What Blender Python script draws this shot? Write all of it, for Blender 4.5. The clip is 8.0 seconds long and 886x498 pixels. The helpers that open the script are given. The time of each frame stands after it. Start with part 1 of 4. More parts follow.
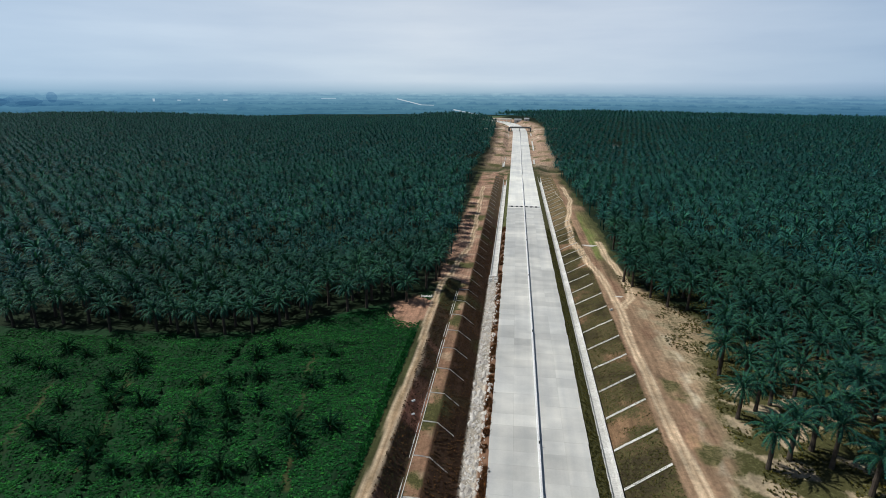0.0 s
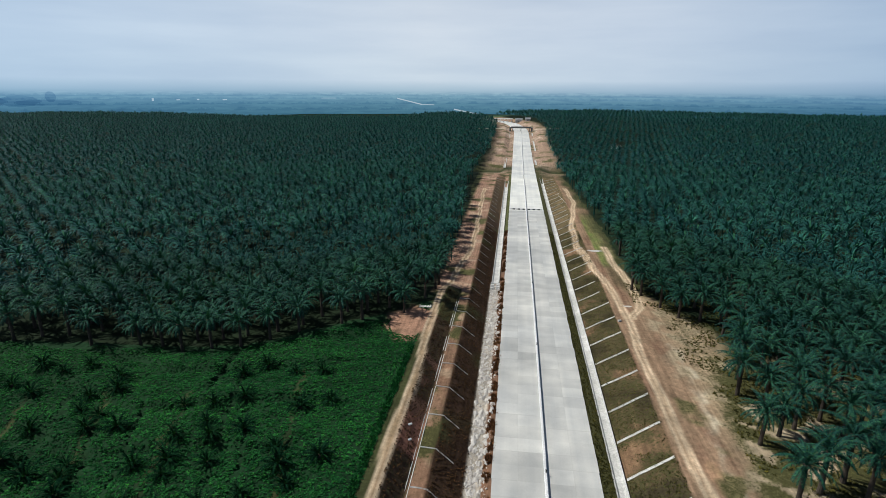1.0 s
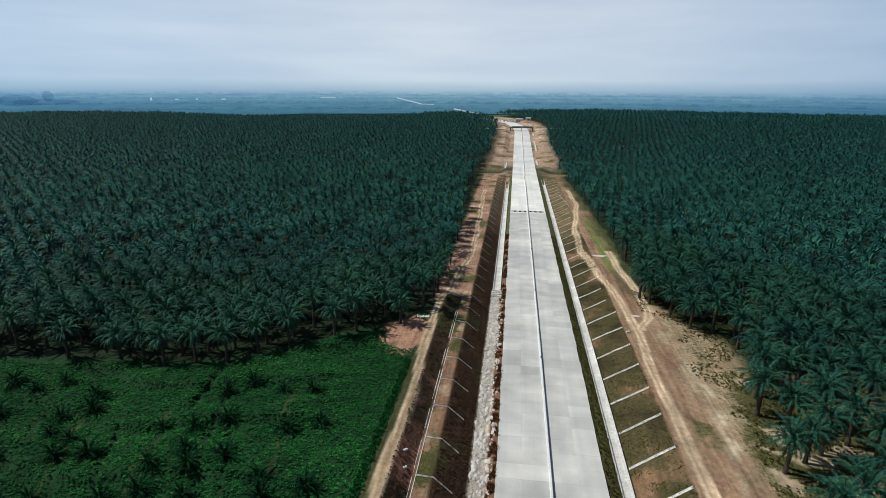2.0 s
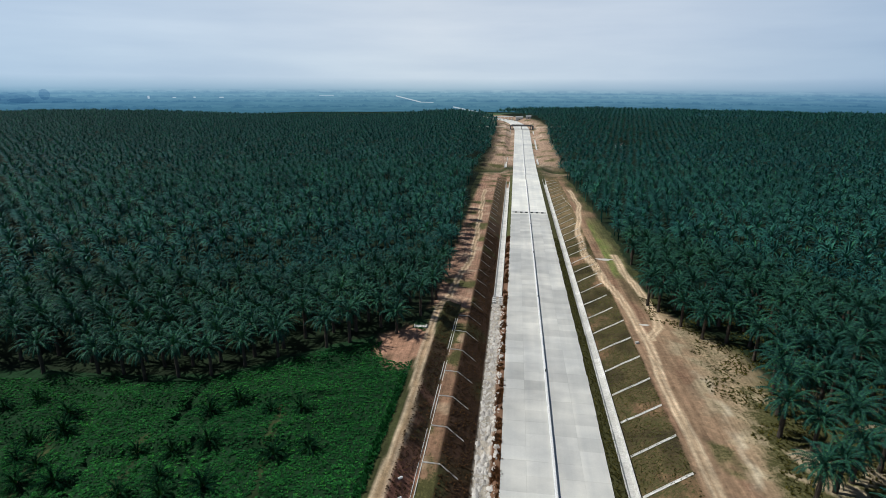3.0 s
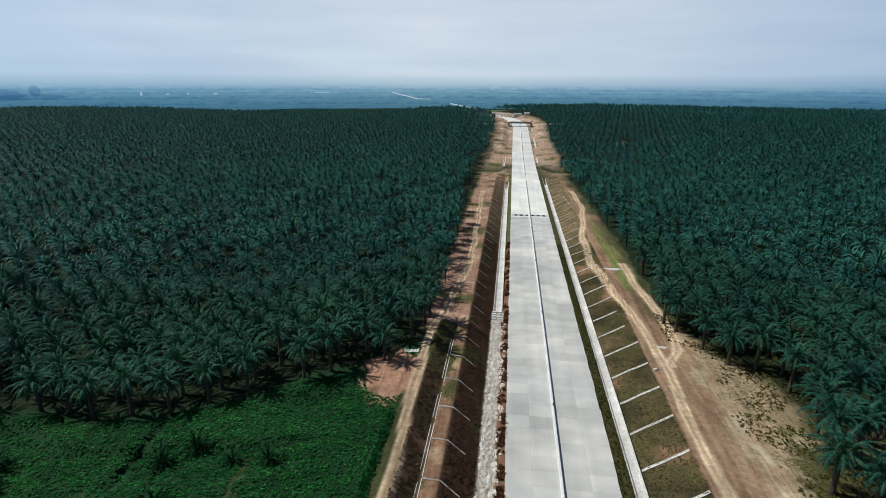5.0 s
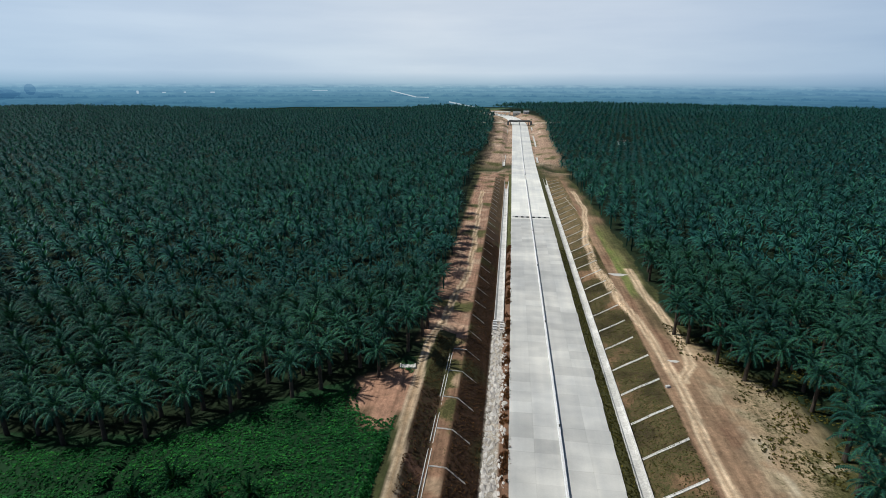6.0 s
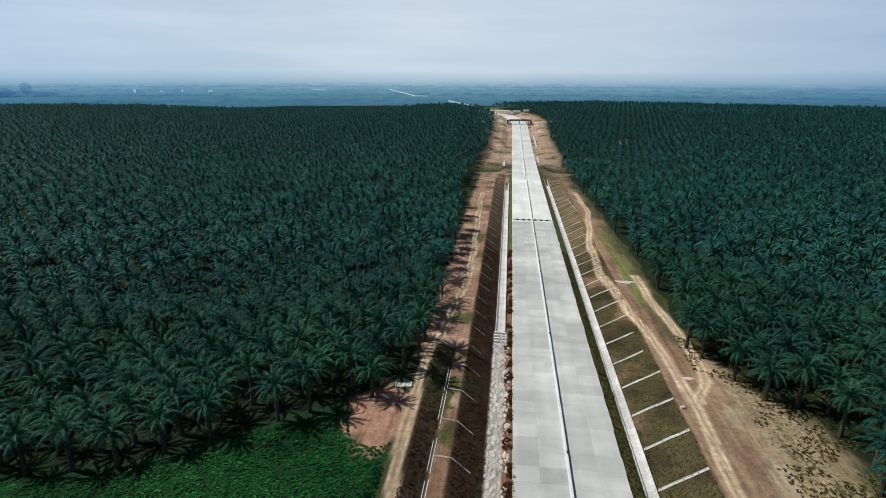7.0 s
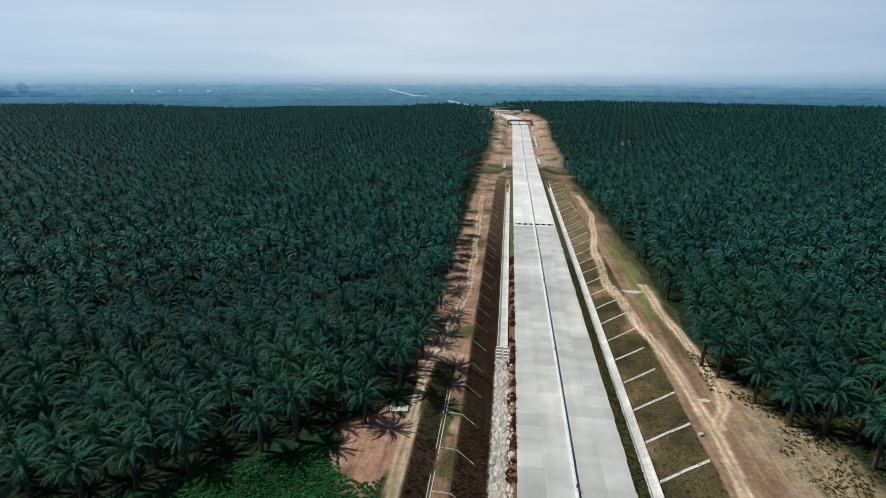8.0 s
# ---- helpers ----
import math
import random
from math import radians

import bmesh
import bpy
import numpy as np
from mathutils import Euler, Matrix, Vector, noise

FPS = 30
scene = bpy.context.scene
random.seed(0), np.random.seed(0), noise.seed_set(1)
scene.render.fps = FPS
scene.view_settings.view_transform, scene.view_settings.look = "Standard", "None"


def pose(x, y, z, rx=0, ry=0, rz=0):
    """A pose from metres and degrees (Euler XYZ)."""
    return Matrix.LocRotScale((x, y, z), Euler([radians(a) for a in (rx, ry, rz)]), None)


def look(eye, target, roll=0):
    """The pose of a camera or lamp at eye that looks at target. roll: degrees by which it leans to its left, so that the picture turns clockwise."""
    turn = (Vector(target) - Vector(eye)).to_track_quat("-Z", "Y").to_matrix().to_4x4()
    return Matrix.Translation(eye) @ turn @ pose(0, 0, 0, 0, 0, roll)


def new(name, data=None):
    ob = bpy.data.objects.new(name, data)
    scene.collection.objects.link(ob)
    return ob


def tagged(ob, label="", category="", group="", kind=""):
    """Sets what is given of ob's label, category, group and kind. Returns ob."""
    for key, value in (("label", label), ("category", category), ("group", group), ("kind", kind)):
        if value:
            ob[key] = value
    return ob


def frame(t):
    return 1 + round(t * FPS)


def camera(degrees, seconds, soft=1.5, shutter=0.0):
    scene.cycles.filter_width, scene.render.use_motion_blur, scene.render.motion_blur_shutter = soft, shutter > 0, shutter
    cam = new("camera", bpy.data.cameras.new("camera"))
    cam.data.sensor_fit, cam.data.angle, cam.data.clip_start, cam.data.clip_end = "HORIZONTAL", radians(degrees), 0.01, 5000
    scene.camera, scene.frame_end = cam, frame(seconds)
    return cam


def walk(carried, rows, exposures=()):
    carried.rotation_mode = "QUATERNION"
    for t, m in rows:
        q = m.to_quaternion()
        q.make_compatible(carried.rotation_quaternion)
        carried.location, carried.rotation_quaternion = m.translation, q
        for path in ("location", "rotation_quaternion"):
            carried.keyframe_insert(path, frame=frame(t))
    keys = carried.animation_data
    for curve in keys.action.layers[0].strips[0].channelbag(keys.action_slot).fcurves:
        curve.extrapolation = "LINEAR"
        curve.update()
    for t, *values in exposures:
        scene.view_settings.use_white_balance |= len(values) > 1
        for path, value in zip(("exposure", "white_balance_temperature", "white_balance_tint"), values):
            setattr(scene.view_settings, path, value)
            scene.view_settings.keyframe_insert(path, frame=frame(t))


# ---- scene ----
cam = camera(79.1, 8.0, soft=0.65)
METRES, EYE, TILT, LEAN, TURN, SIDE = 83.0, 82.0, -16.6, -0.3, 7.48, -9.2
ROWS = [
    (0.0, 0.0, 0.0, 0.0, 0.0, 0.0, 0.0),
    (0.5, 0.0021, 0.0601, 0.0183, 0.05, -0.06, 0.01),
    (1.0, 0.0045, 0.1209, 0.0363, 0.06, -0.05, -0.01),
    (1.5, 0.0072, 0.1808, 0.0524, 0.06, -0.04, -0.02),
    (3.0, 0.0131, 0.3609, 0.0977, 0.0, -0.28, 0.03),
    (3.5, 0.016, 0.4203, 0.1141, -0.05, -0.32, 0.05),
    (4.0, 0.0209, 0.4795, 0.1306, -0.1, -0.46, 0.08),
    (4.5, 0.0247, 0.539, 0.1457, -0.18, -0.54, 0.11),
    (6.0, 0.0297, 0.7189, 0.193, -0.4, -0.79, 0.18),
    (6.5, 0.0325, 0.7794, 0.2108, -0.44, -0.86, 0.19),
    (7.0, 0.034, 0.8408, 0.2268, -0.48, -0.91, 0.21),
    (7.5, 0.0363, 0.9021, 0.246, -0.5, -0.96, 0.23),
    (8.0, 0.0381, 0.9634, 0.2641, -0.52, -0.93, 0.23),
]
BASE = pose(SIDE, 0, 0, 0, 0, TURN) @ pose(0, 0, EYE, TILT, LEAN, 0)
walk(cam, [(t, BASE @ pose(METRES * x, METRES * y, METRES * z, 90 + pitch, roll, yaw)) for t, x, y, z, yaw, pitch, roll in ROWS], [(0.0, 0.0, 6150, 9), (8.0, 0.0, 6150, 9)])

# ---- light ----
SUN_AZ, SUN_EL = -80.0, 54.0   # degrees from the road's heading (minus: to its left), and above the horizon
sun_dir = Vector((math.sin(radians(SUN_AZ)) * math.cos(radians(SUN_EL)), math.cos(radians(SUN_AZ)) * math.cos(radians(SUN_EL)), math.sin(radians(SUN_EL))))
sun_lamp = bpy.data.lights.new("sun", "SUN")
sun_lamp.energy, sun_lamp.angle, sun_lamp.color = 4.1, radians(0.6), (1.0, 0.95, 0.86)
sun = new("sun", sun_lamp)
sun.matrix_world = look(sun_dir * 300, (0, 0, 0))
world = bpy.data.worlds.new("sky")
scene.world = world
world.use_nodes = True
wn = world.node_tree.nodes
sky = wn.new("ShaderNodeTexSky")
sky.sky_type, sky.sun_disc = "NISHITA", False
sky.sun_elevation, sky.sun_rotation = radians(SUN_EL), radians(SUN_AZ)
sky.air_density, sky.dust_density, sky.ozone_density = 1.0, 0.6, 3.0
wn["Background"].inputs["Strength"].default_value = 0.043
world.node_tree.links.new(sky.outputs[0], wn["Background"].inputs["Color"])


# ---- materials ----
def nodes_of(name):
    m = bpy.data.materials.new(name)
    m.use_nodes = True
    return m, m.node_tree.nodes, m.node_tree.links, m.node_tree.nodes["Principled BSDF"]


def noise_node(n, l, scale, detail=4.0, rough=0.6):
    tc = n.new("ShaderNodeNewGeometry")
    t = n.new("ShaderNodeTexNoise")
    t.inputs["Scale"].default_value, t.inputs["Detail"].default_value, t.inputs["Roughness"].default_value = scale, detail, rough
    l.new(tc.outputs["Position"], t.inputs["Vector"])
    return t


def ramp(n, l, source, stops):
    r = n.new("ShaderNodeValToRGB")
    e = r.color_ramp.elements
    while len(e) < len(stops):
        e.new(0.5)
    for k, (p, c) in enumerate(stops):
        e[k].position, e[k].color = p, (*c, 1)
    l.new(source, r.inputs["Fac"])
    return r


def mix(n, l, kind, fac, a, b):
    m = n.new("ShaderNodeMix")
    m.data_type, m.blend_type = "RGBA", kind
    for sock, v in ((m.inputs[0], fac), (m.inputs[6], a), (m.inputs[7], b)):
        if hasattr(v, "is_output"):
            l.new(v, sock)
        else:
            sock.default_value = v if isinstance(v, float) else (*v, 1)
    return m.outputs[2]


def bump(n, l, p, height, strength, distance):
    b = n.new("ShaderNodeBump")
    b.inputs["Strength"].default_value, b.inputs["Distance"].default_value = strength, distance
    l.new(height, b.inputs["Height"])
    l.new(b.outputs[0], p.inputs["Normal"])


def grainy(name, low, high, scale, fine, rough=0.85, relief=0.3, per_object=0.0, per_island=0.0, soft_grain=False, bands=0.0):
    """A rough mineral or plant surface: colour between low and high at a large and a fine scale."""
    m, n, l, p = nodes_of(name)
    a = noise_node(n, l, scale)
    b = noise_node(n, l, fine, 3.0)
    base = ramp(n, l, a.outputs["Fac"], [(0.3, low), (0.7, high)])
    tone = ramp(n, l, b.outputs["Fac"], [(0.25, (0.95,) * 3 if soft_grain else (0.72,) * 3), (0.75, (1.03,) * 3 if soft_grain else (1.15,) * 3)])
    col = mix(n, l, "MULTIPLY", 1.0, base.outputs[0], tone.outputs[0])
    for amount, kind in ((per_object, "o"), (per_island, "i")):
        if amount:
            src = n.new("ShaderNodeObjectInfo").outputs["Random"] if kind == "o" else n.new("ShaderNodeNewGeometry").outputs["Random Per Island"]
            v = ramp(n, l, src, [(0.0, (1 - amount,) * 3), (1.0, (1 + amount * 0.6,) * 3)])
            col = mix(n, l, "MULTIPLY", 1.0, col, v.outputs[0])
    if bands:
        for sx_, sy_, amount in ((0.02, 0.030, bands), (0.35, 0.012, bands * 0.6), (0.16, 0.20, bands * 0.5)):
            mp = n.new("ShaderNodeMapping")
            mp.inputs["Scale"].default_value = (sx_, sy_, 0.0)
            l.new(n.new("ShaderNodeNewGeometry").outputs["Position"], mp.inputs[0])
            t = n.new("ShaderNodeTexNoise")
            t.inputs["Scale"].default_value, t.inputs["Detail"].default_value = 1.0, 3.0
            l.new(mp.outputs[0], t.inputs["Vector"])
            v = ramp(n, l, t.outputs["Fac"], [(0.36, (1 - amount, 1 - amount * 0.9, 1 - amount * 0.8)), (0.64, (1 + amount * 0.7, 1 + amount * 0.66, 1 + amount * 0.5))])
            col = mix(n, l, "MULTIPLY", 1.0, col, v.outputs[0])
    l.new(col, p.inputs["Base Color"])
    p.inputs["Roughness"].default_value = rough
    bump(n, l, p, b.outputs["Fac"], relief, 0.05)
    return m


def leafy(name, low, high, rough=0.42, through_light=0.15, scale=0.05, gloss=0.05, haze_sheen=0.0):
    m, n, l, p = nodes_of(name)
    a = noise_node(n, l, scale, 3.0)
    base = ramp(n, l, a.outputs["Fac"], [(0.3, low), (0.7, high)])
    # random tone per leaf, its range widened to stand in for sunlit glints
    isl = ramp(n, l, n.new("ShaderNodeNewGeometry").outputs["Random Per Island"], [(0.0, (0.40, 0.45, 0.5)), (0.6, (1.05, 1.05, 1.05)), (0.9, (1.75, 1.65, 1.45)), (1.0, (2.2, 1.9, 1.0))])
    obj = ramp(n, l, n.new("ShaderNodeObjectInfo").outputs["Random"], [(0.0, (0.8, 0.85, 0.9)), (1.0, (1.2, 1.15, 1.0))])
    col = mix(n, l, "MULTIPLY", 1.0, mix(n, l, "MULTIPLY", 1.0, base.outputs[0], isl.outputs[0]), obj.outputs[0])
    l.new(col, p.inputs["Base Color"])
    p.inputs["Roughness"].default_value = rough
    p.inputs["Specular IOR Level"].default_value = gloss
    p.inputs["Specular Tint"].default_value = (0.5, 0.85, 1.0, 1)
    if haze_sheen:
        # blue grazing sheen that puts distance haze into the leaf
        p.inputs["Sheen Weight"].default_value, p.inputs["Sheen Roughness"].default_value = haze_sheen, 0.22
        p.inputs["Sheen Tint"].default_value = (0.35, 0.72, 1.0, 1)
    t = n.new("ShaderNodeBsdfTranslucent")
    l.new(mix(n, l, "MULTIPLY", 1.0, col, (1.3, 1.5, 0.5)), t.inputs["Color"])
    s = n.new("ShaderNodeMixShader")
    s.inputs[0].default_value = through_light
    l.new(p.outputs[0], s.inputs[1])
    l.new(t.outputs[0], s.inputs[2])
    l.new(s.outputs[0], n["Material Output"].inputs["Surface"])
    return m


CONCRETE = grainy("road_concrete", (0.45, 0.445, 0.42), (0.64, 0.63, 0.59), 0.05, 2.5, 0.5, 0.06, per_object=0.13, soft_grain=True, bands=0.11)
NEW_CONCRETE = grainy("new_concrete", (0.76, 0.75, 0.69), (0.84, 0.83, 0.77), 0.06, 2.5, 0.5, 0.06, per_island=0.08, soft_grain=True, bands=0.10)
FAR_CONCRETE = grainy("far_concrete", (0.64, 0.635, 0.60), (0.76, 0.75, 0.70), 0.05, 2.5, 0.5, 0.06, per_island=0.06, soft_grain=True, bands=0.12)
BRIDGE = grainy("bridge_concrete", (0.13, 0.135, 0.135), (0.22, 0.225, 0.22), 0.3, 2.0, 0.8, 0.2)
BARRIER = grainy("barrier_concrete", (0.62, 0.63, 0.63), (0.78, 0.78, 0.77), 0.2, 3.0, 0.6, 0.15, per_object=0.05)
DRAIN = grainy("drain_concrete", (0.48, 0.47, 0.43), (0.70, 0.69, 0.65), 0.25, 2.0, 0.75, 0.3, per_object=0.1)
STONE = grainy("rubble", (0.34, 0.31, 0.27), (0.68, 0.65, 0.60), 0.45, 3.0, 0.9, 0.6, per_island=0.15)
DARK_STEEL = grainy("dark_steel", (0.03, 0.03, 0.035), (0.06, 0.06, 0.06), 0.5, 4.0, 0.6, 0.2)
WHITE_PAINT = grainy("white_paint", (0.68, 0.68, 0.66), (0.8, 0.8, 0.78), 0.1, 2.0, 0.6, 0.1)
RED_ROOF = grainy("red_roof", (0.30, 0.13, 0.10), (0.42, 0.22, 0.17), 0.3, 2.0, 0.7, 0.2)
ROOFING = grainy("roof_sheet", (0.30, 0.32, 0.34), (0.42, 0.44, 0.45), 0.1, 2.0, 0.5, 0.2)
TRUNK = grainy("palm_trunk", (0.035, 0.028, 0.02), (0.09, 0.068, 0.05), 0.8, 5.0, 0.95, 0.9, per_object=0.2)
# haze blue mixed into the leaf colour of the plantation stands
HAZED_LEAF = leafy("hazed_palm_leaf", (0.010, 0.051, 0.054), (0.024, 0.098, 0.090), 0.5, 0.08, gloss=0.08, haze_sheen=0.22)
EDGE_LEAF = leafy("edge_palm_leaf", (0.011, 0.046, 0.038), (0.024, 0.084, 0.058), 0.5, 0.10, gloss=0.08)
YOUNG_LEAF = leafy("young_palm_leaf", (0.005, 0.024, 0.012), (0.010, 0.040, 0.018), gloss=0.0)
CROP = leafy("creeper_leaf", (0.009, 0.056, 0.018), (0.020, 0.112, 0.028), 0.7, 0.10, 0.055, 0.05)
GRASS = leafy("slope_grass", (0.042, 0.041, 0.013), (0.080, 0.076, 0.022), 0.7, 0.15, 0.12)
DRY = leafy("dry_brush", (0.042, 0.025, 0.014), (0.085, 0.048, 0.025), 0.9, 0.1, 0.15)
RUST = leafy("rusty_weeds", (0.075, 0.036, 0.022), (0.15, 0.075, 0.038), 0.9, 0.1, 0.3)

m, n, l, p = nodes_of("earth")
att = n.new("ShaderNodeAttribute")
att.attribute_name = "soil"
big, mid, fine = noise_node(n, l, 0.11, 6.0), noise_node(n, l, 0.7, 5.0, rough=0.7), noise_node(n, l, 4.0, 3.0)
c = mix(n, l, "MULTIPLY", 1.0, att.outputs["Color"], ramp(n, l, big.outputs["Fac"], [(0.3, (0.74, 0.76, 0.74)), (0.7, (1.2, 1.18, 1.15))]).outputs[0])
c = mix(n, l, "MULTIPLY", 1.0, c, ramp(n, l, mid.outputs["Fac"], [(0.3, (0.66, 0.67, 0.66)), (0.7, (1.26, 1.25, 1.22))]).outputs[0])
c = mix(n, l, "MULTIPLY", 1.0, c, ramp(n, l, fine.outputs["Fac"], [(0.3, (0.8, 0.8, 0.8)), (0.7, (1.15, 1.15, 1.15))]).outputs[0])
patch = noise_node(n, l, 1.3, 9.0, rough=0.78)
stretch = n.new("ShaderNodeMapping")
stretch.inputs["Scale"].default_value = (1.1, 0.07, 0.5)
l.new(n.new("ShaderNodeNewGeometry").outputs["Position"], stretch.inputs[0])
ruts = n.new("ShaderNodeTexNoise")
ruts.inputs["Scale"].default_value, ruts.inputs["Detail"].default_value = 1.0, 5.0
l.new(stretch.outputs[0], ruts.inputs["Vector"])
c = mix(n, l, "MULTIPLY", 1.0, c, ramp(n, l, ruts.outputs["Fac"], [(0.32, (0.74, 0.72, 0.70)), (0.68, (1.2, 1.19, 1.17))]).outputs[0])
lim = n.new("ShaderNodeMath")
lim.operation, lim.inputs[1].default_value, lim.inputs[2].default_value = "MULTIPLY_ADD", 0.62, -0.81
l.new(att.outputs["Alpha"], lim.inputs[0])
edge = n.new("ShaderNodeMath")
edge.operation = "ADD"
l.new(patch.outputs["Fac"], edge.inputs[0])
l.new(lim.outputs[0], edge.inputs[1])
mask = ramp(n, l, edge.outputs[0], [(0.0, (0, 0, 0)), (0.09, (1, 1, 1))])
sward = ramp(n, l, fine.outputs["Fac"], [(0.3, (0.036, 0.036, 0.013)), (0.7, (0.085, 0.083, 0.03))])
c = mix(n, l, "MIX", mask.outputs[0], c, sward.outputs[0])
l.new(c, p.inputs["Base Color"])
p.inputs["Roughness"].default_value = 0.95
p.inputs["Specular IOR Level"].default_value = 0.15
bump(n, l, p, mid.outputs["Fac"], 0.8, 0.25)
EARTH = m

m, n, l, p = nodes_of("puddle_water")
p.inputs["Base Color"].default_value = (0.55, 0.53, 0.48, 1)
p.inputs["Roughness"].default_value = 0.3
w = noise_node(n, l, 1.5)
bump(n, l, p, w.outputs["Fac"], 0.05, 0.02)
WATER = m


# ---- mesh helpers ----
def tri_mesh(name, verts, faces, mat, smooth=False):
    """A mesh from arrays of corners and of triangles or quads."""
    verts, faces = np.asarray(verts, dtype=np.float32), np.asarray(faces, dtype=np.int32)
    k = faces.shape[1]
    me = bpy.data.meshes.new(name)
    me.vertices.add(len(verts))
    me.vertices.foreach_set("co", verts.ravel())
    me.loops.add(faces.size)
    me.loops.foreach_set("vertex_index", faces.ravel())
    me.polygons.add(len(faces))
    me.polygons.foreach_set("loop_start", np.arange(0, faces.size, k, dtype=np.int32))
    me.polygons.foreach_set("use_smooth", np.full(len(faces), smooth))
    me.update(calc_edges=True)
    me.materials.append(mat)
    return me


def part(name, me, parent, label=""):
    ob = new(name, me)
    ob.parent = parent
    return tagged(ob, label)


def thing(name, label, category, group="", at=(0, 0, 0), turn=0.0, kind=""):
    ob = new(name)
    ob.empty_display_size = 0.5
    ob.matrix_basis = pose(*at, 0, 0, turn)
    return tagged(ob, label, category, group, kind)


def bm_mesh(name, bm, mat):
    me = bpy.data.meshes.new(name)
    bmesh.ops.recalc_face_normals(bm, faces=bm.faces)
    bm.to_mesh(me)
    bm.free()
    me.materials.append(mat)
    return me


def box(bm, x0, y0, z0, x1, y1, z1, bevel=0.0):
    r = bmesh.ops.create_cube(bm, size=1.0, matrix=Matrix.Translation(((x0 + x1) / 2, (y0 + y1) / 2, (z0 + z1) / 2)) @ Matrix.Diagonal((x1 - x0, y1 - y0, z1 - z0, 1)))
    if bevel:
        edges = list({e for v in r["verts"] for e in v.link_edges})
        bmesh.ops.bevel(bm, geom=edges, offset=bevel, segments=1, affect="EDGES")


def box_mesh(name, mat, *size, bevel=0.0):
    bm = bmesh.new()
    box(bm, *size, bevel)
    return bm_mesh(name, bm, mat)


def sweep(name, section, ys, mat, x_of=lambda y: 0.0, z_of=lambda y: 0.0, closed=True):
    """A section of (x, z) corners drawn along the road's length."""
    k, m = len(section), len(ys)
    verts = [(x + x_of(y), y, z + z_of(y)) for y in ys for x, z in section]
    faces = [(j * k + i, j * k + (i + 1) % k, (j + 1) * k + (i + 1) % k, (j + 1) * k + i) for j in range(m - 1) for i in range(k if closed else k - 1)]
    bm = bmesh.new()
    vs = [bm.verts.new(v) for v in verts]
    for f in faces:
        bm.faces.new([vs[i] for i in f])
    if closed:
        bm.faces.new(vs[:k])
        bm.faces.new(vs[-k:])
    return bm_mesh(name, bm, mat)


# ---- the lie of the land ----
def line(y, pts):
    return np.interp(y, [q[0] for q in pts], [q[1] for q in pts])


def smooth(a, b, v):
    t = np.clip((np.asarray(v, dtype=float) - a) / (b - a), 0, 1)
    return t * t * (3 - 2 * t)


def waves(x, y, size, seed=0.0):
    """Soft, uneven undulation between about -1 and 1."""
    x, y = np.asarray(x, dtype=float) / size, np.asarray(y, dtype=float) / size
    s = seed
    return (np.sin(x * 1.3 + 2.1 * np.sin(y * 0.7 + s) + s) + np.sin(y * 1.7 + 1.6 * np.sin(x * 0.9 - s) + 2 * s) + 0.6 * np.sin(2.9 * x + 2.3 * y + 3 * s + 1.2 * np.sin(1.9 * y))) / 2.6


ROAD_Z = [(-300, -5.0), (105, -2.2), (145, -1.3), (185, -0.75), (600, -0.7), (700, 1.0), (830, 6.5), (965, 13.0), (1100, 17.0), (1300, 15.0), (1700, -22.0), (2600, -40.0)]
LEFT_EDGE = [(190, -41.5), (212, -37.2), (285, -36.0), (352, -39.5), (459, -46), (603, -47), (725, -39), (1000, -38.5)]
LEFT_FRONT = [(-300, 147), (-180, 149), (-141, 151), (-95, 153), (-83, 158), (-73, 165), (-61, 174), (-50, 181), (-42, 193)]
RIGHT_EDGE = [(0, 90), (60, 72), (100, 66), (130, 63), (158, 60), (180, 60), (196, 58), (208, 50), (220, 44), (240, 40.5), (312, 41), (415, 38.5), (495, 36.5), (600, 34), (735, 33), (900, 36), (1000, 42)]
POOLS, POOL_Z = [(32.8, 282.2, 3.6, 1.6), (35.2, 208.4, 1.5, 0.9)], 2.5


def road_z(y):
    return line(y, ROAD_Z)


def road_x(y):
    """The road bears off to its left beyond the overbridge."""
    return -np.square(np.maximum(np.asarray(y, dtype=float) - 930, 0)) / 1500


FURROWS = [(-84, 137, -66, 84), (-104, 124, -86, 84), (-112, 118, -94, 84), (-128, 128, -108, 84), (-73, 120, -62, 90)]


def furrow(x, y):
    """Depth, 0 to 1, of the drainage furrows that run through the creeper field."""
    deep = 0 * x
    for xa, ya, xb, yb in FURROWS:
        t = (y - yb) / (ya - yb)
        deep = np.maximum(deep, smooth(0.8, 0.25, np.abs(x - xb - (xa - xb) * t - 0.8 * waves(x, y, 6, 2))) * (t > -0.3) * (t < 1))
    return deep


def terrace(x, y):
    """Sawtooth of the field's terraces: a short scarp, then a long fall back."""
    t = np.mod((y + 8 * np.sin(x / 23.0) + 0.14 * x + 1.5 * np.sin(x / 6.0)) / 19.0, 1.0)
    return np.minimum(t / 0.12, (1 - t) / 0.88)


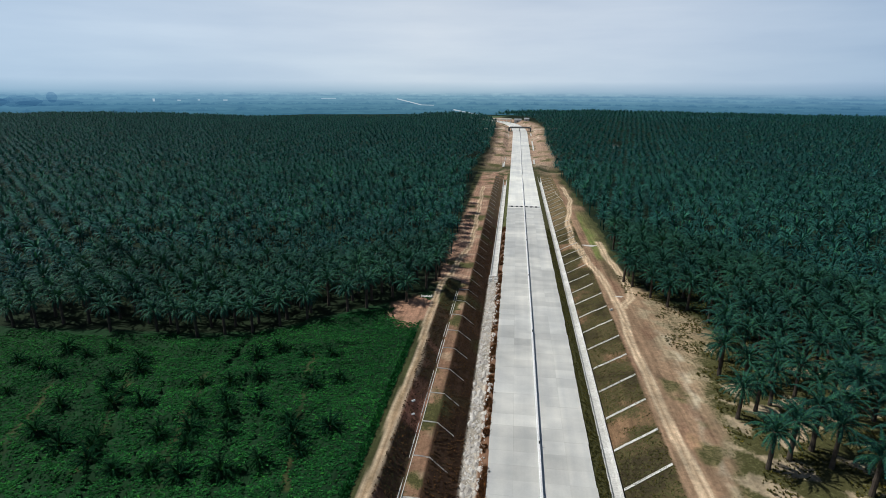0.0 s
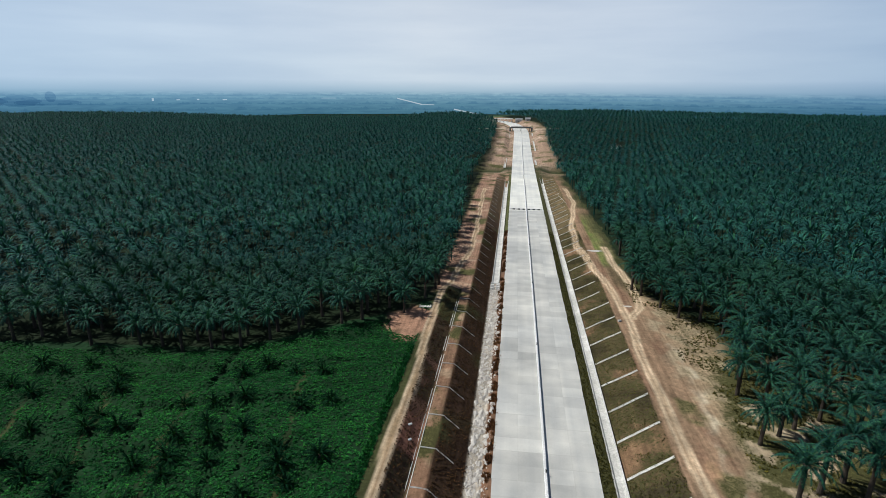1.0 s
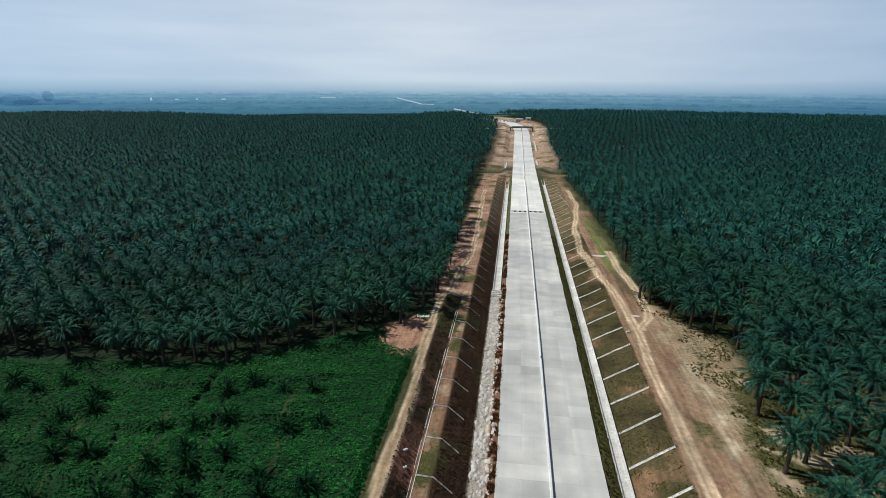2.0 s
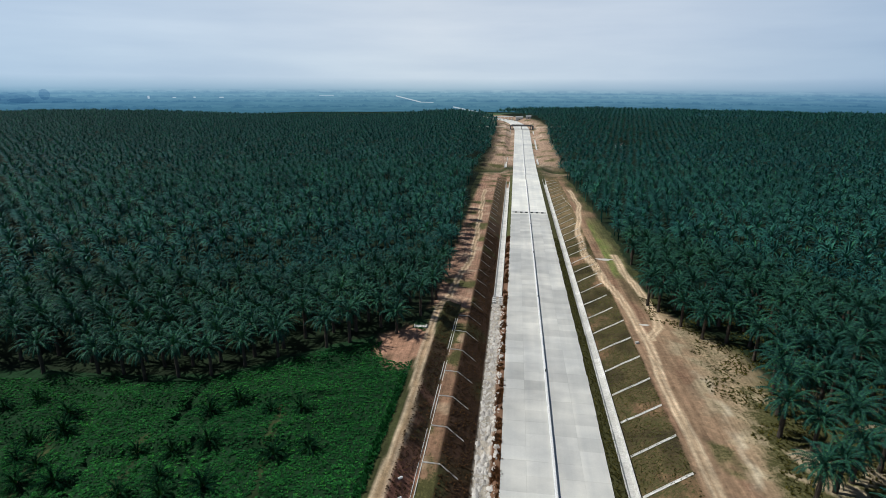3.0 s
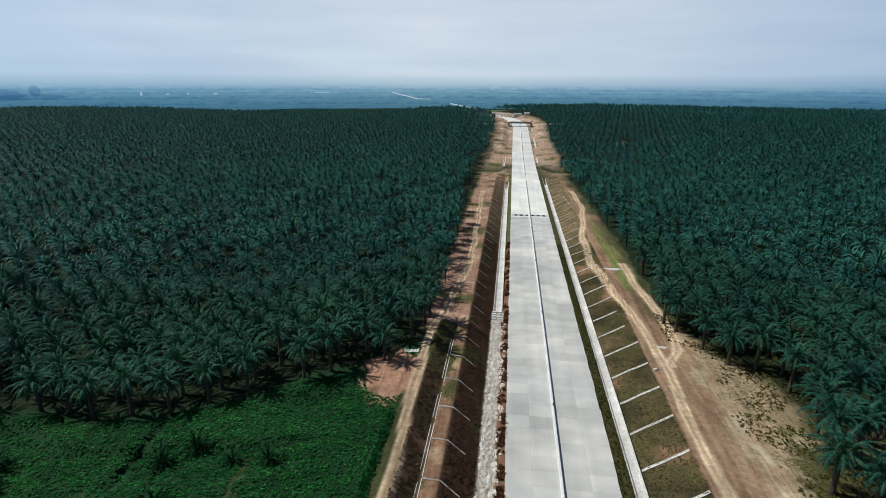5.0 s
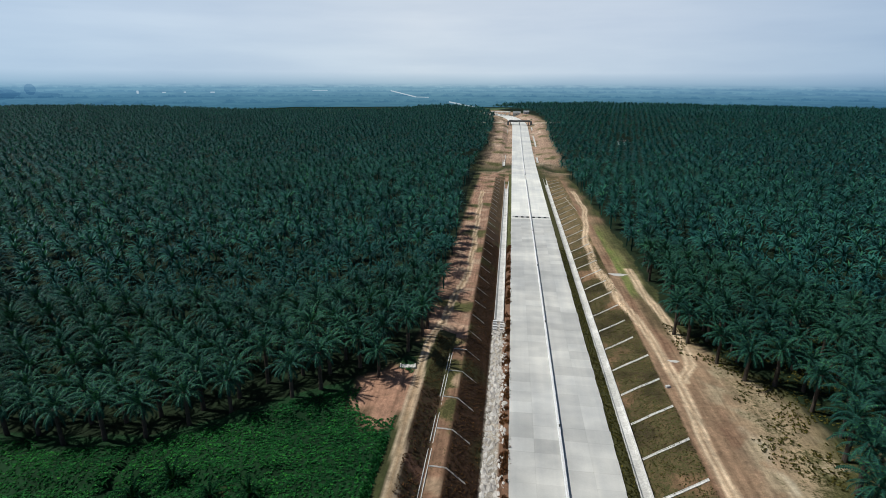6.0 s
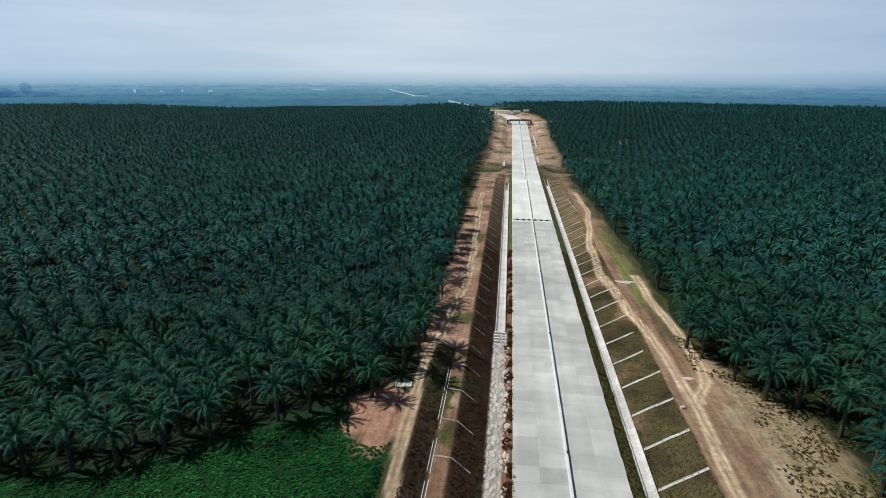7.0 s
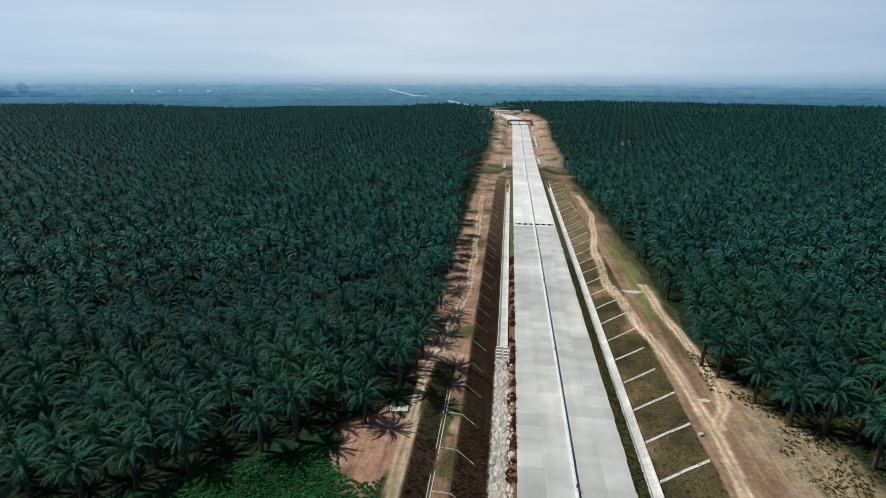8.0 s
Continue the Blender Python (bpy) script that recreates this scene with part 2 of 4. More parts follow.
def ground_z(x, y):
    x, y = np.asarray(x, dtype=float), np.asarray(y, dtype=float)
    zr = road_z(y)
    u = x - road_x(y)
    rise = np.maximum(zr + 0.7, 0)
    wide = smooth(40, 130, np.abs(u))
    left = 2.6 + 2.4 * smooth(226, 208, y) - 3.6 * smooth(60, 120, -u) * smooth(300, 200, y) + rise * (1 - 0.75 * smooth(60, 260, -u)) + wide * 1.6 * waves(x, y, 70, 1)
    left = left + smooth(900, 1300, y) * 3.5 * waves(x, 0 * y, 150, 2) * smooth(100, 300, np.abs(u))
    right = 2.7 + rise * (1 - 0.35 * smooth(300, 800, u)) + 6 * smooth(750, 1250, y) * smooth(30, 90, u) + wide * 1.6 * waves(x, y, 80, 4)
    # natural level each side
    land = np.where(u < 0, left, right)
    land = land - smooth(1310, 1650, y) * 30 - 2.6 * smooth(410, 560, y) * smooth(75, 40, np.abs(u)) * smooth(900, 600, y)
    # shallow valley that the road crosses on a low bank
    valley = 5.5 * np.exp(-np.square((y - 600) / 26)) * smooth(90, 45, np.abs(u))
    land = land - valley
    # cutting
    shelf = np.minimum(zr + 3.0 + 0.0 * y, land)
    deep = smooth(565, 470, y)
    foot = zr - 2.0 * deep - 0.5 * (1 - deep)
    near_l = [(-37.5, land), (-34.4, land), (-30.2, shelf), (-25.6, shelf), (-18.2, foot), (-14.4, foot - 0.05), (-13.2, zr - 0.45), (-12.0, zr - 0.32)]
    near_r = [(12.0, zr - 0.32), (15.0, zr - 0.75), (15.6, foot), (17.4, foot), (18.2, zr - 1.0 * deep - 0.4), (28.8, land), (40.0, land)]
    prof = near_l + near_r
    z = np.where(u <= -37.5, land, land)
    for (xa, za), (xb, zb) in zip(prof[:-1], prof[1:]):
        t = np.clip((u - xa) / (xb - xa), 0, 1)
        z = np.where((u >= xa) & (u <= xb), za * (1 - t) + zb * t, z)
    hummock = smooth(-38.5, -44, u) * (y < line(x, LEFT_FRONT) + 2) * (0.6 * waves(x, y, 8.5, 3) + 0.35 * waves(x, y * 1.6, 3.2, 6) + 1.3 * terrace(x, y) * smooth(-50, -64, u) - 1.0 * furrow(x, y) - 1.3 * smooth(1.6, 0.4, np.abs(x + 91 + 0.12 * (y - 140))) * (y > 128))
    z = z + hummock
    level = 0 * x
    for cx, cy, rx, ry in POOLS:
        level = np.maximum(level, smooth(1.9, 1.25, np.hypot((x - cx) / rx, (y - cy) / ry)))
    rough = 0.10 * waves(x, y, 1.7, 5) + 0.16 * waves(x, y, 4.3, 7)
    on_road = np.abs(u) < 13.2
    z = z + np.where(on_road, 0, rough * np.where(np.abs(u) < 19, 0.4, 1.0))
    return z * (1 - level) + POOL_Z * level


# track lines: (y, x) along each
PATHS = [(-67, 142, -52, 84), (-94, 128, -77, 80), (-118, 128, -98, 84), (-139, 126, -118, 84)]
TRACK_L = [(-160, -36), (108, -35.6), (131, -35.0), (160, -35.6), (178, -36.6), (195, -37.0), (206, -36.2), (237, -34.4), (262, -31.5), (285, -30.0), (330, -31.0), (460, -34)]
TRACK_R = [(-160, 33.2), (110, 32.4), (136, 31.6), (171, 31.8), (200, 33.2), (218, 32.4), (236, 30.6), (272, 26.9), (295, 25.3), (333, 26.0), (402, 34), (470, 33)]
TRACK_B = [(198, 34.6), (206, 39.6), (214, 40.6), (230, 40.3), (248, 40.2), (267, 37.9), (290, 38.5)]


def soil_colour(x, y):
    """Base colour of the bare earth and low cover at each place."""
    u = x - road_x(y)
    w1, w2, w3 = waves(x, y, 9, 1), waves(x, y, 3.1, 2), waves(x, y, 22, 3)
    v = 0.5 * w1 + 0.5 * w2
    col = np.empty(x.shape + (4,))

    def lay(mask, rgb, cover=None):
        """Bare colour, and how much of it low plants hide."""
        k = np.clip(mask * np.ones_like(x), 0, 1)[..., None]
        col[..., :3] = col[..., :3] * (1 - k) + np.asarray(rgb) * k
        if cover is not None:
            col[..., 3] = col[..., 3] * (1 - k[..., 0]) + cover * k[..., 0]

    col[...] = (0.055, 0.062, 0.025, 0.3)
    lay(smooth(1300, 1500, y) * 1.0, (0.07, 0.11, 0.05))
    # plantation floor: litter and ferns, with the palms' shade put into the colour
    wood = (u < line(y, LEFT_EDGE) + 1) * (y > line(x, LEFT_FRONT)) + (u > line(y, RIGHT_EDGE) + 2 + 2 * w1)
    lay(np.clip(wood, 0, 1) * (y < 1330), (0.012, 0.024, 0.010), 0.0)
    # creeper field
    field = smooth(-38.2, -39.0, u) * (y < line(x, LEFT_FRONT) + 4)
    lay(field, (0.010, 0.040, 0.014), 0.0)
    for xa, ya, xb, yb in PATHS:
        t = np.clip((y - yb) / (ya - yb), 0, 1)
        lay(field * (y > yb) * (y < ya) * smooth(1.1, 0.3, np.abs(x - xb - (xa - xb) * t - 0.9 * w2)) * (0.45 + 0.4 * w1), (0.085, 0.08, 0.03), 0.5)
    # red slip of earth at the field's corner
    lay(smooth(9, 5, np.hypot((x + 43) * 0.9, (y - 178) * 0.55) + 2 * w2), (0.34, 0.20, 0.14), 0.36)
    # left shelf, bank and margin
    corridor = smooth(LEFT_EDGE[0][1], -38, u) * (y < 560) * (u < 0) * (y > 205)
    lay(corridor, (0.33, 0.20, 0.145), 0.42)
    lay(corridor * smooth(0.1, 0.6, v), (0.42, 0.30, 0.22), 0.3)
    lay(corridor * smooth(0.2, 0.7, -w1 - 0.3 * w2), (0.10, 0.10, 0.04))
    # brown bank soil, darkened beyond its own tone for the side turned sunless
    lay(smooth(-35.2, -34.4, u) * (u < -29.8) * (y < 216), (0.062, 0.038, 0.025), 0.5)
    lay(smooth(-35.2, -34.4, u) * (u < -29.8) * (y < 216) * smooth(0.15, 0.7, w1 + 0.4 * w2), (0.22, 0.12, 0.085), 0.25)
    lay(smooth(-35.2, -34.4, u) * (u < -29.8) * (y < 218) * smooth(178, 190, y + 4 * w2), (0.07, 0.06, 0.03), 0.95)
    lay(smooth(-35.2, -34.4, u) * (u < -29.8) * smooth(7.5, 6, np.abs(y - 119) + w2), (0.25, 0.12, 0.085), 0.08)
    lay((u > -30.0) * (u < -25.3) * (y < 216), (0.25, 0.15, 0.10), 0.42)
    lay((u > -30.0) * (u < -25.3) * (y < 216) * smooth(-0.1, 0.4, waves(x * 0.5, y, 7, 2) + 0.6 * w2 + 0.3 * w1), (0.13, 0.125, 0.05), 0.66)
    lay((u > -30.0) * (u < -25.3) * (y < 216) * smooth(0.3, 0.6, waves(x, y, 5, 12)), (0.36, 0.26, 0.18), 0.15)
    # lower bank: its shade likewise deepened in the brown soil colour
    lay((u > -25.6) * (u < -17.8) * smooth(550, 500, y), (0.062, 0.035, 0.022), 0.4)
    lay((u > -25.6) * (u < -17.8) * (y < 545) * smooth(0.3, 0.8, w1), (0.06, 0.06, 0.024))
    lay((u > -25.6) * (u < -17.8) * smooth(320, 420, y) * smooth(550, 500, y) * (0.75 + 0.25 * w2), (0.17, 0.115, 0.068), 0.5)
    lay((u > -18.4) * (u < -13.9) * (y < 240), (0.46, 0.42, 0.37), 0.12)
    lay((u > -14.4) * (u < 0) * (y < 560), (0.165, 0.095, 0.062), 0.35)
    lay((u > -14.4) * (u < 0) * (y > 330) * (y < 560), (0.09, 0.10, 0.04))
    # right margin and slope
    lay((u > 0) * (u < 15.8), (0.09, 0.07, 0.035), 0.8)
    slope = (u > 17.6) * smooth(29.4, 28.6, u) * smooth(565, 520, y)
    lay(slope, (0.105, 0.078, 0.042), 0.58)
    lay(slope * smooth(0.2, 0.7, w1 + 0.4 * w2), (0.20, 0.125, 0.075), 0.42)
    lay(slope * smooth(0.1, 0.6, -w1 + 0.4 * w2), (0.045, 0.036, 0.02), 0.5)
    lay(slope * smooth(300, 360, y) * (0.6 + 0.4 * w2), (0.24, 0.175, 0.10), 0.5)
    # trodden earth right of the slope
    dirt = smooth(28.4, 29.2, u) * smooth(line(y, RIGHT_EDGE) + 2, line(y, RIGHT_EDGE) - 9, u + 3 * w1) * smooth(575, 520, y + 22 * w1 + 12 * w3)
    lay(dirt, (0.29, 0.195, 0.13), 0.2)
    lay(dirt * smooth(0.1, 0.6, waves(x * 2.0, y * 0.3, 4, 6)), (0.235, 0.145, 0.098), 0.15)
    lay(dirt * smooth(36, 44, u) * smooth(0.0, 0.5, w2 + 0.5 * w1), (0.40, 0.34, 0.24), 0.35)
    lay(dirt * smooth(37, 50, u) * 0.9, (0.36, 0.285, 0.19), 0.56)
    lay(smooth(1.6, 0.2, np.abs(u - 41.0 - 2.2 * np.sin(y / 21.0) - 1.6 * w2 - w1)) * dirt * (y < 178) * (0.5 + 0.5 * w2), (0.50, 0.44, 0.34), 0.1)
    lay(dirt * smooth(252, 262, y) * smooth(375, 345, y) * smooth(32.5, 34, u) * (0.9 + 0.3 * v), (0.14, 0.20, 0.05), 0.1)
    lay(dirt * smooth(226, 236, y) * smooth(262, 250, y) * smooth(34, 35, u) * (u < 39), (0.11, 0.085, 0.05))
    open_wood = smooth(40, 46, u + 3 * w1 + 1.5 * w2 - 0.14 * (y - 110)) * (u < 110) * smooth(178, 160, y + 5 * w1)
    lay(open_wood, (0.13, 0.125, 0.058), 0.66)
    lay(open_wood * smooth(0.15, 0.5, w2 + 0.4 * w1), (0.38, 0.31, 0.22), 0.35)
    lay(open_wood * smooth(0.1, 0.6, -w1 - 0.3 * w2), (0.09, 0.10, 0.038), 0.66)
    # stony scar and dug heap beside the track
    lay(smooth(2.6, 1.2, np.hypot((x - 35.6) * 1.2, (y - 115) * 0.5) + 0.6 * w2), (0.40, 0.25, 0.16), 0.0)
    lay(dirt * smooth(34, 36, u) * smooth(43, 40, u) * smooth(0.35, 0.7, -w1 + 0.5 * w2) * (y < 200), (0.16, 0.14, 0.07), 0.56)
    # far corridor
    far = smooth(540, 585, y + 22 * w1 + 12 * w3) * smooth(48, 30, np.abs(u) + 4 * w3) * (y < 1400)
    lay(far, (0.38, 0.265, 0.20), 0.3)
    lay(far * smooth(0.1, 0.6, w1), (0.16, 0.15, 0.07), 0.6)
    lay(far * smooth(0.3, 0.7, w3 + 0.3 * w2), (0.52, 0.40, 0.32), 0.12)
    lay(np.exp(-np.square((y - 600) / 22)) * (np.abs(u) < 60), (0.05, 0.06, 0.025))
    # side road from the overbridge into the plantation, and the graded strip on the other bank
    lay(smooth(6, 3.5, np.abs(y - 962 + 0.05 * u + 3 * w3)) * (np.abs(u) > 17) * smooth(92, 70, np.abs(u)), (0.58, 0.49, 0.40), 0.0)
    # wheel tracks
    for pts, half, tone in ((TRACK_L, 1.05, (0.40, 0.29, 0.185)), (TRACK_R, 1.5, (0.53, 0.40, 0.275)), (TRACK_B, 1.7, (0.54, 0.42, 0.29))):
        inside = (y > pts[0][0] - 2) & (y < pts[-1][0])
        d = np.abs(u - line(y, pts) - 0.35 * np.sin(y / 7.0))
        lay(smooth(half + 0.5, half - 0.5, d) * inside * (0.85 + 0.15 * w2), tone, 0.0)
        lay(smooth(0.55, 0.2, np.abs(d - 0.9)) * inside * 0.7, (0.66, 0.53, 0.39))
        lay(smooth(0.45, 0.15, d) * inside * 0.5, (0.30, 0.21, 0.14))
    return col


# ---- ground ----
def steps(*spans):
    out = []
    for a, b, s in spans:
        out += list(np.arange(a, b, s))
    return np.array(out + [spans[-1][1]])


gx = steps((-3000, -900, 150), (-900, -200, 25), (-200, -60, 1.5), (-60, 70, 0.75), (70, 200, 4), (200, 900, 25), (900, 3000, 150))
gy = steps((-2400, -200, 200), (-200, -160, 13), (-160, 60, 6), (60, 330, 1.05), (330, 640, 3.0), (640, 1500, 12), (1500, 3000, 75))
GX, GY = np.meshgrid(gx, gy)
GZ = ground_z(GX, GY)
nx, ny = len(gx), len(gy)
ii = (np.arange(ny - 1)[:, None] * nx + np.arange(nx - 1)[None, :]).ravel()
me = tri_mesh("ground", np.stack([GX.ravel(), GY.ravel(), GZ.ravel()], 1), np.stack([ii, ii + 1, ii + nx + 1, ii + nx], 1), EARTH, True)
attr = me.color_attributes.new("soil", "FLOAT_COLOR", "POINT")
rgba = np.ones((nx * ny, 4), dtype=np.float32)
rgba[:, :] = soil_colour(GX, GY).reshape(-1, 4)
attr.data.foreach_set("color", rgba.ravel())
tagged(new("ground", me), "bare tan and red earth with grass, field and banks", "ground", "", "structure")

# ---- glowing backdrop with distance, haze and sky painted on, far behind everything ----
m, n, l, p = nodes_of("hazy_distance")
n.remove(p)
geo = n.new("ShaderNodeNewGeometry")
sep = n.new("ShaderNodeSeparateXYZ")
l.new(geo.outputs["Position"], sep.inputs[0])


def math_node(op, a, b=0.0):
    q = n.new("ShaderNodeMath")
    q.operation = op
    for k, v in enumerate((a, b)):
        if hasattr(v, "is_output"):
            l.new(v, q.inputs[k])
        else:
            q.inputs[k].default_value = v
    return q.outputs[0]


FAR = 2350.0
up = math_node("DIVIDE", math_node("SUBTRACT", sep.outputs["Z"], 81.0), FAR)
# haze painted by height into the emission, from blue plain to pale sky
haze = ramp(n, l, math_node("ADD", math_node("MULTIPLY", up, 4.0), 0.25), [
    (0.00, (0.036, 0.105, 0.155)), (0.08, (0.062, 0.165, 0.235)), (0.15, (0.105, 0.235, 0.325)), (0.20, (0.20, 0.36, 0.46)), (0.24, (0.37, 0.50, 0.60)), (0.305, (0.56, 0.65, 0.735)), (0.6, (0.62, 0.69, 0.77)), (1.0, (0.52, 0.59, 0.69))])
tcs = n.new("ShaderNodeMapping")
tcs.inputs["Scale"].default_value = (0.0016, 0.0016, 0.012)
l.new(geo.outputs["Position"], tcs.inputs[0])
cl = n.new("ShaderNodeTexNoise")
cl.inputs["Scale"].default_value, cl.inputs["Detail"].default_value = 1.0, 5.0
l.new(tcs.outputs[0], cl.inputs["Vector"])
tint = ramp(n, l, cl.outputs["Fac"], [(0.3, (0.93, 0.94, 0.96)), (0.7, (1.07, 1.05, 1.03))])
# sky glow painted across: palest just left of ahead, bluer to both sides
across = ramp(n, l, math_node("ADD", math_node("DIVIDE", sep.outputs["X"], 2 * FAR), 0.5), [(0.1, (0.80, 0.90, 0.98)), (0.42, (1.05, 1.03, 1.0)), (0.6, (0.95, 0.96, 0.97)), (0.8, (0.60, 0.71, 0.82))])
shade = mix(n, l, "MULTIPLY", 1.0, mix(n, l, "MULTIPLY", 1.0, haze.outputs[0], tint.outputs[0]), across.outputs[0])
fm = n.new("ShaderNodeMapping")
fm.inputs["Scale"].default_value = (0.018, 0.018, 0.14)
l.new(geo.outputs["Position"], fm.inputs[0])
fields = n.new("ShaderNodeTexNoise")
fields.inputs["Scale"].default_value, fields.inputs["Detail"].default_value = 1.0, 6.0
l.new(fm.outputs[0], fields.inputs["Vector"])
ftone = ramp(n, l, fields.outputs["Fac"], [(0.35, (0.86, 0.89, 0.93)), (0.65, (1.10, 1.08, 1.05))])
low = math_node("LESS_THAN", up, -0.006)
shade = mix(n, l, "MIX", low, shade, mix(n, l, "MULTIPLY", 1.0, shade, ftone.outputs[0]))
sx = math_node("DIVIDE", sep.outputs["X"], FAR)
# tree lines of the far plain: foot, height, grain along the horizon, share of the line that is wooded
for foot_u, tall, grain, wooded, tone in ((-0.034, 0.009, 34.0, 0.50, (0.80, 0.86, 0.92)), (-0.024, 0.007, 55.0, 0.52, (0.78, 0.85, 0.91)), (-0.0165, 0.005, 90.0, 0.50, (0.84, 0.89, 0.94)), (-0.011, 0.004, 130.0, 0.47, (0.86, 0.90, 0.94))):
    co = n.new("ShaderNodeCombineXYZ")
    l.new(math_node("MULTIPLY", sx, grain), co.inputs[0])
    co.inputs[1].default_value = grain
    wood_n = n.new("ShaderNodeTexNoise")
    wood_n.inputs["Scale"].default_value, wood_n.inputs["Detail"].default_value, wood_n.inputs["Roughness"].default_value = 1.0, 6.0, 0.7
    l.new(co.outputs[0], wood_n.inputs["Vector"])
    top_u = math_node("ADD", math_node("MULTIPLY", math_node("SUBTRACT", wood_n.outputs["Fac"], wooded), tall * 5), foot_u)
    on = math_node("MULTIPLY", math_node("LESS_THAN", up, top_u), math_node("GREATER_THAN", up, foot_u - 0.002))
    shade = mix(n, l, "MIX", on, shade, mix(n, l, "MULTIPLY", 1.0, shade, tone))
# a dark wood with one tall tree far off on the sun's side
for x0, half_w, u0, high in ((-0.735, 0.020, -0.020, 0.0085), (-0.705, 0.018, -0.020, 0.0075), (-0.678, 0.005, -0.014, 0.0075), (-0.68, 0.03, -0.022, 0.004)):
    dx = math_node("DIVIDE", math_node("SUBTRACT", sx, x0), half_w)
    du = math_node("DIVIDE", math_node("SUBTRACT", up, u0), high)
    rad = math_node("ADD", math_node("ADD", math_node("MULTIPLY", dx, dx), math_node("MULTIPLY", du, du)), math_node("MULTIPLY", math_node("SUBTRACT", wood_n.outputs["Fac"], 0.5), 1.6))
    on = math_node("MULTIPLY", math_node("LESS_THAN", rad, 1.0), 0.7)
    shade = mix(n, l, "MIX", on, shade, mix(n, l, "MULTIPLY", 1.0, shade, (0.55, 0.66, 0.78)))
# pale house walls and a pond
for x0, u0, wide, high in ((-0.575, -0.0185, 0.0012, 0.0022), (-0.545, -0.019, 0.0022, 0.0007), (-0.52, -0.0188, 0.0014, 0.0008), (-0.485, -0.019, 0.003, 0.0008), (-0.33, -0.0165, 0.012, 0.0004)):
    on = math_node("MULTIPLY", math_node("LESS_THAN", math_node("ABSOLUTE", math_node("SUBTRACT", sx, x0)), wide), math_node("LESS_THAN", math_node("ABSOLUTE", math_node("SUBTRACT", up, u0)), high))
    shade = mix(n, l, "MIX", math_node("MULTIPLY", on, 0.6), shade, (0.58, 0.68, 0.74))
for x0, u0, x1, u1, thick in ((-0.215, -0.0165, -0.172, -0.027, 0.0009), (-0.172, -0.027, -0.15, -0.0275, 0.0005), (-0.115, -0.035, -0.055, -0.047, 0.0010)):
    run = math_node("ADD", math_node("MULTIPLY", math_node("SUBTRACT", sx, x0), (u1 - u0) / (x1 - x0)), u0)
    on = math_node("LESS_THAN", math_node("ABSOLUTE", math_node("SUBTRACT", up, run)), thick)
    on = math_node("MULTIPLY", on, math_node("MULTIPLY", math_node("GREATER_THAN", sx, x0), math_node("LESS_THAN", sx, x1)))
    shade = mix(n, l, "MIX", math_node("MULTIPLY", on, 0.6), shade, (0.66, 0.72, 0.75))
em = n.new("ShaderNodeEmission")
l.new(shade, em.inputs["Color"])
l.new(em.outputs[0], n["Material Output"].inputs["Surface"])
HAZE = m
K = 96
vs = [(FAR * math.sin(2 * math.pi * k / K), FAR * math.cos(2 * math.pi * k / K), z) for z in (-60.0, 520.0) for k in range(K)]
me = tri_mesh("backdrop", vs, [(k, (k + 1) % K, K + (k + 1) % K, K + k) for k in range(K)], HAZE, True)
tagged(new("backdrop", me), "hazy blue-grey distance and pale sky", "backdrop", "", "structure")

# ---- road ----
road = thing("road", "pale grey new concrete motorway, four lanes, unmarked", "road", kind="structure")
STRIPS = [(-12.1, -6.3), (-6.29, -0.45), (0.45, 6.29), (6.3, 12.1)]
far_v, far_f, new_v, new_f, back_v, back_f = [], [], [], [], [], []
rng = np.random.default_rng(3)
slab_meshes = {}
SLABS = []
for i, (xa, xb) in enumerate(STRIPS):
    y = -158.0
    while y < 1320:
        L = 5.0 if y < 387 else 12.0
        if 82 <= y < 387:
            if i not in slab_meshes:
                slab_meshes[i] = box_mesh("slab", CONCRETE, xa, 0.003, -0.32, xb, 4.997, 0.0, bevel=0.006)
            SLABS.append((i, y))
        else:
            a, b = y + 0.01, y + L - 0.01
            za, zb = float(road_z(a)), float(road_z(b))
            oa, ob_ = float(road_x(a)), float(road_x(b))
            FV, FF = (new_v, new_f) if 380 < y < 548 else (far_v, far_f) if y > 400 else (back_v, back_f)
            k = len(FV)
            FV += [(xa + oa, a, za), (xb + oa, a, za), (xb + ob_, b, zb), (xa + ob_, b, zb), (xa + oa, a, za - 0.4), (xb + oa, a, za - 0.4), (xb + ob_, b, zb - 0.4), (xa + ob_, b, zb - 0.4)]
            FF += [(k, k + 1, k + 2, k + 3), (k, k + 4, k + 5, k + 1), (k + 1, k + 5, k + 6, k + 2), (k + 3, k + 2, k + 6, k + 7), (k, k + 3, k + 7, k + 4)]
        y += L
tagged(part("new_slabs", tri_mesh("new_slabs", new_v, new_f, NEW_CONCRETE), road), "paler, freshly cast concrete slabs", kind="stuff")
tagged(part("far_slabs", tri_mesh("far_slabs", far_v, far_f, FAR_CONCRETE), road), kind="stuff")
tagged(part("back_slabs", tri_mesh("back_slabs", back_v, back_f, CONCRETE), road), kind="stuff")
bed = sweep("road_bed", [(-11.9, -0.36), (0, -0.30), (11.9, -0.36), (11.9, -0.9), (-11.9, -0.9)], list(np.arange(-160, 1330, 6.0)), DRAIN, road_x, road_z)
part("road_bed", bed, road)

# ---- median barrier ----
SECTION = [(-0.42, -0.05), (-0.42, 0.12), (-0.20, 0.42), (-0.14, 0.95), (0.14, 0.95), (0.20, 0.42), (0.42, 0.12), (0.42, -0.05)]


